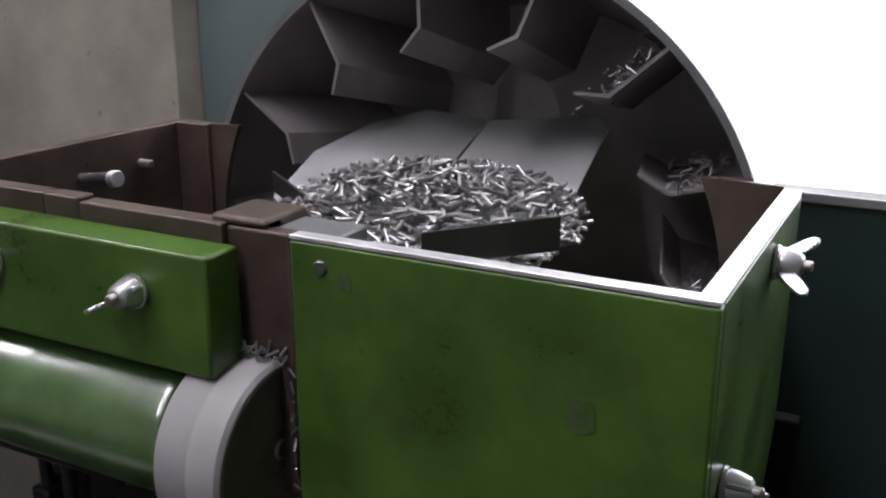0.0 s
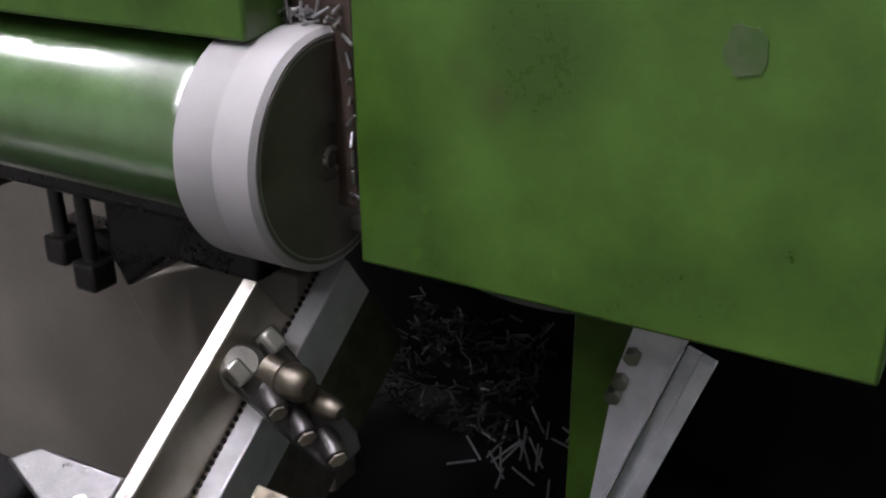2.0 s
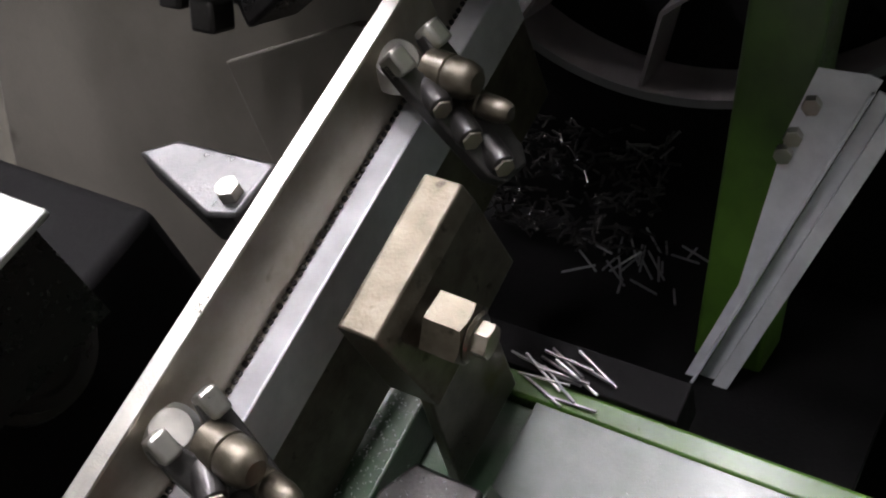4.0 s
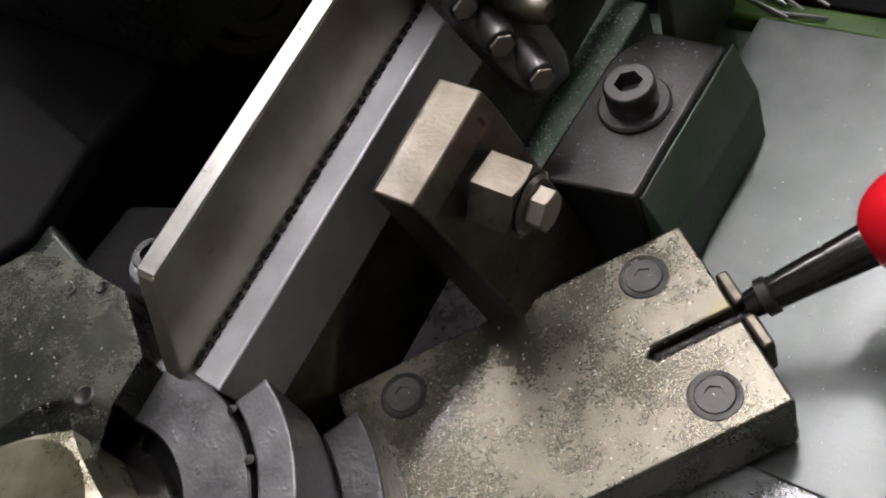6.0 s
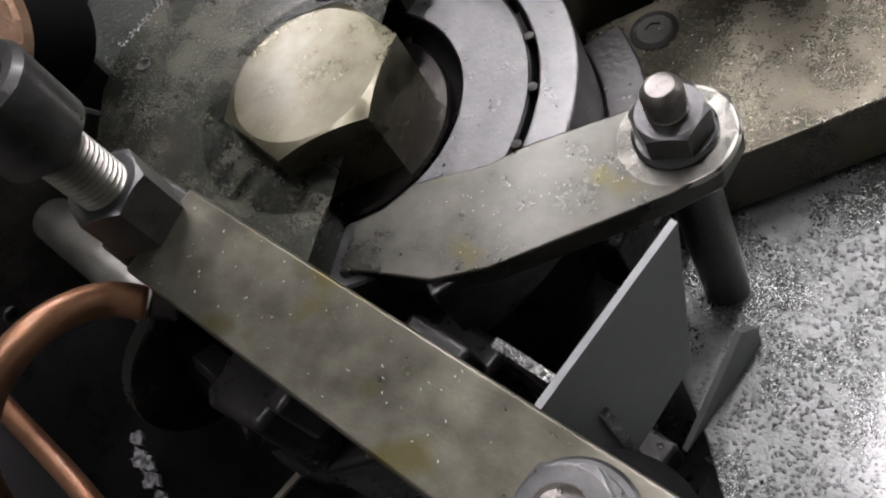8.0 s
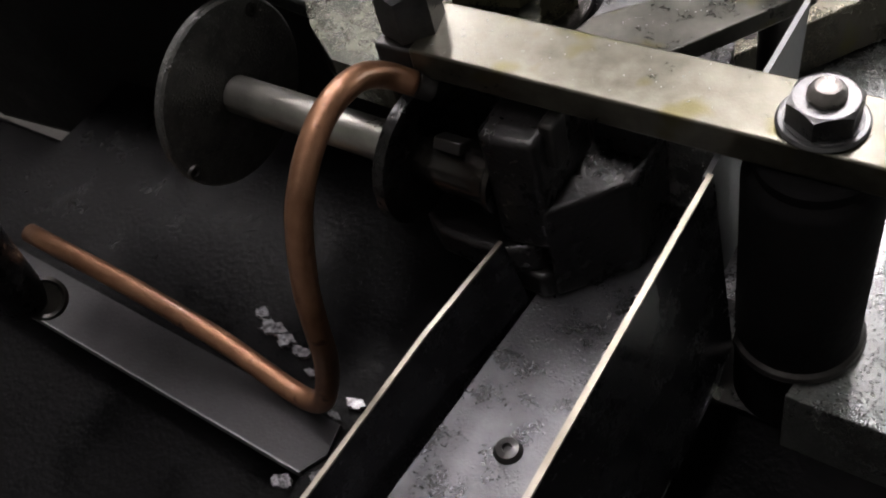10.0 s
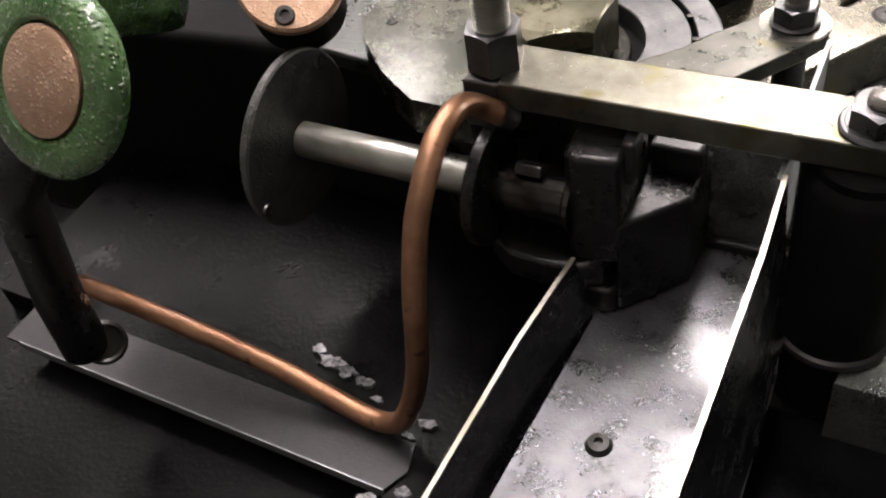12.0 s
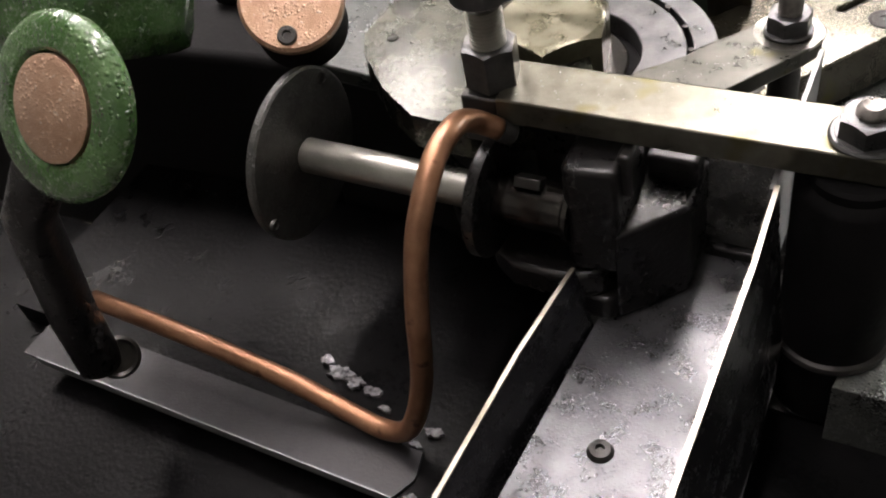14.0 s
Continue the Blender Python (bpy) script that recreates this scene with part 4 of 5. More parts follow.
die_segment()
bm = B(); add_lathe(bm, [(0, -0.006), (0.0011, -0.006), (0.0011, 0.0), (0.0016, 0.0004), (0.0016, 0.0012), (0, 0.0016)], 12)
pm = mesh("rolling_pin", bm, M_PINHEAD)
for k, a in enumerate((15, 32.5, 50, 67)):
    o = new("blank_pin", pm)
    o.matrix_basis = DIE @ T(0.0642 * math.cos(radians(a)), 0.0642 * math.sin(radians(a)), 0.0005)
    tagged(o, "dark pin blank between the die and its segment", "pin", "blank pins")


def hub_cover():
    h = thing("hub_cover", "oil-wet chamfered steel cover plate round the large bolt", "cover plate", BED)
    arc = circle(0.0425, 40, -0.3295, 0.079, 98, 318)
    pts = [(-0.3355, 0.1210), (-0.3375, 0.1375), (-0.3625, 0.1525), (-0.393, 0.1535), (-0.4135, 0.1495), (-0.4235, 0.138), (-0.4245, 0.060), (-0.416, 0.044), (-0.392, 0.0205), (-0.369, 0.0055), (-0.340, 0.0045), (-0.2895, 0.031), (-0.2985, 0.0500)]
    bm = B()
    add_prism(bm, pts + arc[::-1], 0.060, 0.0785, 0.0)
    part("plate", bm, M_HUB, h)
    ped = [(-0.475, 0.055), (-0.575, 0.150), (-0.50, 0.185), (-0.44, 0.165), (-0.376, 0.148), (-0.376, 0.045), (-0.43, 0.050)]
    bm = B(); add_prism(bm, ped, 0.0500, 0.0597, 0.002)
    part("pedestal", bm, M_CAST, h, "oily grey-green cast pedestal")
    # same casting below the top slab, its shaded sides coloured near-black
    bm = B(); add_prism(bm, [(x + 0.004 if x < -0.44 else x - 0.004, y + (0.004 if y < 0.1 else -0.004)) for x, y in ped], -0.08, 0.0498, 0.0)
    part("pedestal_foot", bm, M_OIL_SHADE, h, "pedestal foot, near-black for its shaded sides")
    # the wet bead along the step between cover and pedestal
    for x, y, r in ((-0.407, 0.0585, 0.0024), (-0.347, 0.118, 0.0030), (-0.372, 0.150, 0.0020), (-0.383, 0.144, 0.0013)):
        bm = B(); add_lathe(bm, [(0, 0.0), (r * 0.6, 0.0), (r, 0.0004), (r * 1.25, 0.0)], 18, T(x, y, 0.0788))
        part("oil_hole", bm, M_PINHEAD, h, "small dark oil hole")
    return h


hub_cover()


def strap():
    s = thing("clamp_strap", "oil-stained steel strap from the die to a stud", "strap", BED)
    bm = B()
    add_prism(bm, [(-0.2945, 0.0522), (-0.2875, 0.037), (-0.2830, 0.0405), (-0.2607, 0.0495), (-0.2488, 0.0600), (-0.2185, 0.1000), (-0.2115, 0.112), (-0.2130, 0.124), (-0.2220, 0.1325), (-0.2345, 0.1310), (-0.2449, 0.1162), (-0.2628, 0.0964), (-0.2691, 0.0863), (-0.2805, 0.0760), (-0.2865, 0.0705), (-0.2895, 0.0600)], 0.0610, 0.0695, 0.0008)
    part("strap", bm, M_STRAP, s)
    return s


strap()
st = stud_nut("stud_nut", BED @ T(-0.2275, 0.1160, 0.0695), 0.0180, 0.0085, 0.0055, 0.0210, "oily steel nut and stud holding the strap", M_DIE, stud_low=-0.002)
bm = B(); add_cyl(bm, 0.0165, -0.002, 0.0, 36); part("lower_washer", bm, M_STEEL, st)
bm = B(); add_cyl(bm, 0.0075, -0.0905, -0.0090, 28)
part("pillar", bm, M_BLACKSTEEL, st, "dark round pillar")

bm = B()
add_prism(bm, [(0.062, -0.0215), (0.104, -0.0215), (0.105, -0.010), (0.098, 0.0)], -0.001, 0.001, 0.0, Matrix(((0, 0, 1, 0), (1, 0, 0, 0), (0, 1, 0, 0), (0, 0, 0, 1))))
solid("splash_fin", bm, M_SHEET, "small grey sheet-metal splash fin on the wet bed", "sheet", BED @ T(-0.2085, 0, 0))


# ---------------------------------------------------------------- the front clamp bar
BAR = BED @ T(-0.3235, 0.0024, 0.0983) @ Matrix.Rotation(radians(1.8), 4, "Z") @ Matrix.Rotation(radians(1.5), 4, "Y")


def clamp_bar():
    c = thing("clamp_bar", "oil-filmed flat steel clamp bar on a post", "bar", BAR)
    bm = B(); add_box(bm, 0.0, 0.24, 0.0, 0.0285, -0.0125, 0.0, 0.0010)
    part("bar", bm, M_OLIVE, c)
    bm = B(); add_box(bm, -0.0165, -0.0002, 0.001, 0.0275, -0.0260, -0.0020, 0.0012)
    part("end_block", bm, M_BLACKSTEEL, c, "dark end block under the tie rod nut")
    return c


clamp_bar()
for bx, by in ((0.1440, 0.0125), (0.1895, 0.0150)):
    s = stud_nut("stud_nut", BAR @ T(bx, by, 0.0), 0.0200, 0.0085, 0.0058, 0.0150, "oily flange nut and domed stud on the clamp bar", M_DIE, stud_low=-0.002)
    bm = B(); add_cyl(bm, 0.0140, 0.0, 0.0020, 40); part("flange", bm, M_DIE, s)
p = thing("bar_post", "dark round post under the clamp bar", "post", Matrix.Translation((BAR @ T(0.1440, 0.0125, -0.0127)).translation) @ BED)
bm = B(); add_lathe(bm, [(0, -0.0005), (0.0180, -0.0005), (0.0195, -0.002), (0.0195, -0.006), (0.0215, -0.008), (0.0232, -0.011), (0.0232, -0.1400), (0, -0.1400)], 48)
part("post", bm, M_OIL_SHADE, p)
bm = B(); add_lathe(bm, [(0.0233, -0.1015), (0.0250, -0.1015), (0.0256, -0.1000), (0.0250, -0.098), (0.0233, -0.097)], 40)
part("foot_ring", bm, M_BLACKSTEEL, p)

e = thing("tie_rod", "threaded tie rod with a hexagon nut and hollow head", "rod", BED @ T(-0.3300, 0.0165, 0.0))
bm = B(); add_hex(bm, 0.0215, 0.0975, 0.1165, Matrix.Rotation(radians(15), 4, "Z"))
part("nut", bm, M_DIE, e)
bm = B(); add_thread(bm, 0.0078, 0.0960, 0.136, 0.0018, 24)
part("thread", bm, M_STEEL, e)
bm = B(); add_lathe(bm, [(0.0078, 0.134), (0.0085, 0.136), (0.0130, 0.139), (0.0135, 0.160), (0.0120, 0.162), (0.0085, 0.1615), (0.0075, 0.150), (0, 0.150)], 36)
part("head", bm, M_DIE, e, "oily hollow round head")


# ---------------------------------------------------------------- the shaft, its flange and bearing
def shaft():
    s = thing("drive_shaft", "polished round drive shaft with a round flange", "shaft", T(-0.430, -0.0265, 0.0410) @ axis_to((1.0, 0.012, -0.010)))
    bm = B(); add_cyl(bm, 0.0088, 0.0, 0.094, 40)
    part("shaft", bm, M_STEEL, s)
    bm = B(); add_cyl(bm, 0.0118, 0.094, 0.139, 40, I4, 0.002)
    part("journal", bm, M_JOURNAL, s, "dark oily journal")
    bm = B(); add_lathe(bm, [(0, -0.005), (0.0425, -0.005), (0.0437, -0.004), (0.0437, -0.001), (0.0425, 0.0), (0.0, 0.0)], 72)
    part("flange", bm, M_FLANGE, s, "dark speckled round flange")
    inv = (T(-0.430, -0.0265, 0.0410) @ axis_to((1.0, 0.012, -0.010))).inverted()
    for y, z in ((0.010, 0.0365), (-0.027, -0.030), (0.034, -0.016)):
        q = inv @ Vector((-0.430, -0.0265 + y, 0.0410 + z))
        bm = B(); add_lathe(bm, [(0.0, 0.0008), (0.0016, 0.0008), (0.0020, 0.0016), (0.0030, 0.0013), (0.0034, 0)], 18, T(q.x, q.y, 0))
        part("screw", bm, M_BLACKSTEEL, s)
    q = inv @ Vector((-0.309, -0.0335, 0.0515))
    bm = B(); add_box(bm, -0.004, 0.004, -0.0025, 0.0025, -0.006, 0.006, 0.0006, T(q.x, q.y, 0.121))
    part("flat_key", bm, M_BLACKSTEEL, s, "worn key on the journal")
    return s


drive_shaft = shaft()


def bearing():
    b = thing("bearing_block", "oil-black cast bearing block round the shaft", "bearing", BED)
    sm = BED.inverted() @ T(-0.430, -0.0265, 0.0410) @ axis_to((1.0, 0.012, -0.010))
    bm = B(); add_lathe(bm, [(0.0120, 0.0), (0.0275, 0.0), (0.0290, 0.0012), (0.0290, 0.006), (0.0275, 0.007), (0.0120, 0.007), (0.0120, 0.0)], 56, sm @ T(0, 0, 0.098))
    part("collar", bm, M_BLACK, b, "oily black collar ring")
    bm = B(); add_lathe(bm, [(0.0120, 0.0), (0.0130, 0.0), (0.0136, 0.0008), (0.0136, 0.003), (0, 0.0034)], 40, sm @ T(0, 0, 0.1375))
    part("end_ring", bm, M_JOURNAL, b)
    bm = B(); add_prism(bm, [(-0.320, 0.018), (-0.292, 0.016), (-0.292, -0.008), (-0.2875, -0.012), (-0.268, -0.009), (-0.268, 0.030), (-0.320, 0.030)], 0.020, 0.0790, 0.0025)
    part("block", bm, M_BLACK, b)
    bm = B(); add_prism(bm, [(-0.334, 0.006), (-0.331, -0.008), (-0.318, -0.0165), (-0.300, -0.018), (-0.285, -0.0155), (-0.276, -0.010), (-0.270, 0.0), (-0.270, 0.045), (-0.334, 0.045)], 0.0040, 0.0195, 0.0025)
    part("cup", bm, M_BLACK, b)
    bm = B(); add_prism(bm, [(-0.315, 0.010), (-0.287, -0.012), (-0.274, -0.013), (-0.2700, -0.0095), (-0.2700, 0.05), (-0.315, 0.05)], -0.0105, 0.0038, 0.002)
    part("foot", bm, M_BLACK, b)
    bm = B(); add_prism(bm, [(-0.2698, -0.0105), (-0.2445, 0.0165), (-0.2445, 0.050), (-0.2698, 0.050)], -0.0105, 0.0430, 0.0025)
    part("shelf", bm, M_BLACK, b)
    bm = B(); add_box(bm, -0.2678, -0.2450, 0.0290, 0.0420, 0.0425, 0.0580, 0.0020)
    part("back_block", bm, M_BLACK, b)
    bm = B(); add_box(bm, -0.2700, -0.2640, -0.002, 0.008, 0.0605, 0.0825, 0.0015)
    part("lip", bm, M_BLACKSTEEL, b)
    hole = circle(0.0102, 25, -0.229, 0.0190, 0, 359.9)
    bm = B(); add_prism(bm, [(-0.206, 0.0189), (-0.206, -0.0055), (-0.2443, -0.0055), (-0.2443, 0.052), (-0.206, 0.052), (-0.206, 0.0191)] + hole[::-1], 0.0, 0.0030, 0.0, T(0, 0.049, 0) @ Matrix.Rotation(radians(90), 4, "X"))
    part("rear_plate", bm, M_WETDARK, b, "wet grey rear plate with a round hole")
    bm = B(); add_box(bm, -0.2443, -0.206, 0.0420, 0.0600, -0.0200, -0.0060, 0.0015)
    part("rear_foot", bm, M_BLACK, b)


bearing()


# ---------------------------------------------------------------- the discharge chute
def discharge():
    c = thing("discharge_chute", "oily sheet-metal discharge chute with upright sides", "chute", BED)
    # floor between the two sides
    bm = B(); add_prism(bm, [(-0.2880, -0.160), (-0.2780, 0.00), (-0.2750, 0.052), (-0.206, 0.052), (-0.196, -0.02), (-0.194, -0.160)], -0.0130, -0.0110, 0.0)
    part("chute_floor", bm, M_CHUTE, c)
    swap = Matrix(((0, 0, 1, 0), (1, 0, 0, 0), (0, 1, 0, 0), (0, 0, 0, 1)))

    def side(name, p0, p1, p2, lean, low):
        bm = B()
        t = 0.0009
        pts = [Vector(p) for p in (p0, p1, p2)]
        for a, b in zip(pts, pts[1:]):
            d = (b - a).to_2d().normalized()
            n = Vector((-d.y, d.x, 0)) * t
            v = [bm.verts.new(q) for q in (a + n, a - n, b - n, b + n)]
            v += [bm.verts.new(Vector((q.x + lean, q.y, low))) for q in (a + n, a - n, b - n, b + n)]
            for f in ((0, 1, 2, 3), (7, 6, 5, 4), (0, 4, 5, 1), (1, 5, 6, 2), (2, 6, 7, 3), (3, 7, 4, 0)):
                bm.faces.new([v[i] for i in f])
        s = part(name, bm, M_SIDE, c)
        bm = B()
        for a, b in zip(pts, pts[1:]):
            d = (b - a).to_2d().normalized()
            n = Vector((-d.y, d.x, 0)) * 0.0010
            h = Vector((0, 0, 0.0006))
            v = [bm.verts.new(q + g) for g in (h, -h) for q in (a + n, a - n, b - n, b + n)]
            for f in ((0, 1, 2, 3), (7, 6, 5, 4), (0, 4, 5, 1), (1, 5, 6, 2), (2, 6, 7, 3), (3, 7, 4, 0)):
                bm.faces.new([v[i] for i in f])
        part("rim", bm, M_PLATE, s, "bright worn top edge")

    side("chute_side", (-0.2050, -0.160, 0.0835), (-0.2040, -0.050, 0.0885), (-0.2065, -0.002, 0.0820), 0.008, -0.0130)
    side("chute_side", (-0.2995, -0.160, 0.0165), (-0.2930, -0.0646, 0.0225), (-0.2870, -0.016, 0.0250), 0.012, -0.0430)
    bm = B(); add_prism(bm, [(-0.0015, 0.0795), (0.036, 0.0805), (0.0905, 0.0800), (0.0775, 0.0200), (0.0600, 0.0165), (-0.0015, 0.0100)], -0.001, 0.001, 0.0, T(-0.2085, 0, 0) @ swap)
    part("splash_fin", bm, M_SHEET, c, "thin cornered grey sheet-metal fin")
    bm = B(); add_lathe(bm, [(0, 0.001), (0.0016, 0.001), (0.002, 0.003), (0.0045, 0.0026), (0.0058, 0.0)], 28, T(-0.2535, -0.0800, -0.0109))
    part("screw_head", bm, M_BLACKSTEEL, c)


discharge()


def copper_pipe():
    p = thing("coolant_pipe", "bent copper coolant pipe", "pipe")
    pts = [(-0.3215, -0.0430, 0.0745), (-0.3275, -0.0520, 0.0780), (-0.3285, -0.0650, 0.0800), (-0.3280, -0.0770, 0.0775), (-0.3282, -0.0865, 0.0705), (-0.3277, -0.0930, 0.0620), (-0.3275, -0.0972, 0.0520), (-0.3277, -0.0992, 0.0390), (-0.3277, -0.0980, 0.0230), (-0.3281, -0.0942, 0.0050), (-0.3292, -0.0872, -0.0138), (-0.3330, -0.0765, -0.0355), (-0.3385, -0.0690, -0.0560), (-0.3460, -0.0640, -0.0690), (-0.3590, -0.0610, -0.0740), (-0.378, -0.0606, -0.0715), (-0.4074, -0.0608, -0.0655), (-0.438, -0.0625, -0.0605), (-0.472, -0.0650, -0.0555), (-0.535, -0.0700, -0.0480)]
    bm = B(); add_tube(bm, smooth_path(pts, 6), 0.0050, 20)
    part("tube", bm, M_COPPER, p)
    bm = B(); add_cyl(bm, 0.0053, 0.0, 0.008, 20, T(-0.3225, -0.0415, 0.0740) @ axis_to((0.75, 1.0, -0.4)))
    part("nozzle", bm, M_BLACKSTEEL, p)


copper_pipe()


def green_roller():
    g = thing("hand_roller", "green enamelled roller end with a copper-coloured cap", "roller", T(-0.4443, -0.168, 0.0830) @ axis_to((-0.06, -0.99, 0.06)))
    bm = B(); add_lathe(bm, [(0.0210, 0.0), (0.0225, 0.0012), (0.0310, 0.0010), (0.0340, -0.001), (0.0356, -0.004), (0.0350, -0.008), (0.026, -0.012), (0.0, -0.012)], 56)
    part("rim", bm, M_WETGREEN, g)
    bm = B(); add_lathe(bm, [(0, 0.003), (0.0175, 0.0025), (0.0200, 0.001), (0.0203, -0.01), (0, -0.01)], 48)
    part("cap", bm, M_COPPERFACE, g, "oil-spotted copper cap")
    return g


green_roller()
a = thing("support_arm", "dark oily cast arm under the green roller", "arm")
bm = B(); add_tube(bm, [Vector(p) for p in ((-0.470, -0.150, 0.060), (-0.497, -0.138, 0.024), (-0.506, -0.110, -0.035), (-0.508, -0.093, -0.068))], 0.0115, 28)
part("arm", bm, M_BLACK, a)
bm = B(); add_lathe(bm, [(0.0, 0.0), (0.008, 0.0), (0.0095, 0.0012), (0.0112, 0.0)], 24, T(-0.4985, -0.0900, -0.0640) @ axis_to((0.75, -0.6, 0.3)))
part("port", bm, M_PINHEAD, a, "dark pipe port")
bm = B(); add_box(bm, -0.66, -0.500, -0.10, -0.02, 0.080, 0.150, 0.014)
part("housing", bm, M_WETGREEN, a, "oil-wet dark green housing")
g = thing("end_cap", "copper-coloured round end cap with a socket screw", "cap", T(-0.4360, -0.034, 0.1160) @ axis_to((0.40, -0.82, 0.40)))
bm = B(); add_lathe(bm, [(0, 0.0), (0.0235, 0.0), (0.0250, -0.0015), (0.0250, -0.006), (0, -0.006)], 48)
part("disc", bm, M_COPPERFACE, g)
bm = B(); add_cyl(bm, 0.0235, -0.040, -0.0061, 40)
part("hub", bm, M_OIL_SHADE, g, "oil-black hub")
bm = B(); add_lathe(bm, [(0, 0.0006), (0.002, 0.0006), (0.0023, 0.002), (0.0042, 0.002), (0.0048, 0.0)], 20, T(0.0, -0.0175, 0))
part("screw", bm, M_BLACKSTEEL, g)


# ---------------------------------------------------------------- sheets and castings round the front
bm = B(); add_prism(bm, [(-0.585, -0.1110), (-0.342, -0.1170), (-0.336, -0.105), (-0.339, -0.0905), (-0.585, -0.0830)], -0.0440, -0.0425, 0.0)
solid("drip_tray", bm, M_TRAYFILM, "oil-wet dark sheet drip tray with a bright edge", "tray", BED)
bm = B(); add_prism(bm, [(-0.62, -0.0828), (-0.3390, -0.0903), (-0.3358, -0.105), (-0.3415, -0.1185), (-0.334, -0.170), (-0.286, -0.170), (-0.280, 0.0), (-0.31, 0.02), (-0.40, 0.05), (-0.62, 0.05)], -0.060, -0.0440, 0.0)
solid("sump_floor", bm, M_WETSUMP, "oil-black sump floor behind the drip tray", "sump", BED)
bm = B(); add_prism(bm, [(-0.575, -0.1116), (-0.342, -0.1176), (-0.342, -0.1168), (-0.575, -0.1108)], -0.0480, -0.0420, 0.0)
solid("tray_lip", bm, M_SHEET, "bright worn sheet-metal lip of the drip tray", "lip", BED)
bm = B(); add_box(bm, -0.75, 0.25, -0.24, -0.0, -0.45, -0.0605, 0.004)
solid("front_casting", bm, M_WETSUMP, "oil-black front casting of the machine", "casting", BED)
lc = thing("left_casting", "oily grey-green side casting of the machine", "casting", BED)
# body, pad and recess of this casting are coloured near-black as shade
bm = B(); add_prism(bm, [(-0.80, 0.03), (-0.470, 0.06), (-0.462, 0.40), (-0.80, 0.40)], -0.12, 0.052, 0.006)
part("body", bm, M_OIL_SHADE, lc)
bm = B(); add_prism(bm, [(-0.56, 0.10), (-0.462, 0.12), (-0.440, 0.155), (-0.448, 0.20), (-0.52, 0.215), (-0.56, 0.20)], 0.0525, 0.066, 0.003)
part("pad", bm, M_OIL_SHADE, lc, "raised cast pad")
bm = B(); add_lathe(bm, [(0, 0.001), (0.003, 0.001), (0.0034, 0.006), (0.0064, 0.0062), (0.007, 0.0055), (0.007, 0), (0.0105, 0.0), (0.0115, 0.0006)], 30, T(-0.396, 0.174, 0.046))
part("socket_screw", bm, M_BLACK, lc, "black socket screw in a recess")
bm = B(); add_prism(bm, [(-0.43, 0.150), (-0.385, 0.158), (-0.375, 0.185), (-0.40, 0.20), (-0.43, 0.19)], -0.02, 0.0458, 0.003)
part("recess", bm, M_OIL_SHADE, lc)
c = thing("bearing_boss", "black round bearing boss in the machine side", "boss", BED @ T(-0.462, 0.31, 0.05) @ axis_to((1, 0, 0.3)))
bm = B(); add_lathe(bm, [(0, 0.004), (0.018, 0.004), (0.020, 0.006), (0.026, 0.006), (0.028, 0.0), (0.028, -0.02), (0, -0.02)], 40)
part("boss", bm, M_BLACK, c)
bm = B(); add_lathe(bm, [(0.0285, -0.004), (0.034, -0.004), (0.036, -0.008), (0.036, -0.02), (0.0285, -0.02)], 40)
part("seal", bm, M_BLACKSTEEL, c, "dark oily seal ring")
c = thing("side_cover", "pale steel side cover plate with a bolt", "cover plate", BED)
bm = B(); add_prism(bm, [(-0.62, 0.242), (-0.432, 0.228), (-0.42, 0.238), (-0.418, 0.345), (-0.62, 0.345)], 0.128, 0.132, 0.0012)
part("plate", bm, M_COVER, c)
bm = B(); add_hex(bm, 0.013, 0.132, 0.139, T(-0.4285, 0.300, 0))
part("bolt", bm, M_BLACKSTEEL, c)
bm = B(); add_prism(bm, [(-0.62, 0.25), (-0.44, 0.25), (-0.43, 0.34), (-0.62, 0.34)], 0.06, 0.1275, 0.0)
part("box", bm, M_BLACK, c, "black box under the cover")


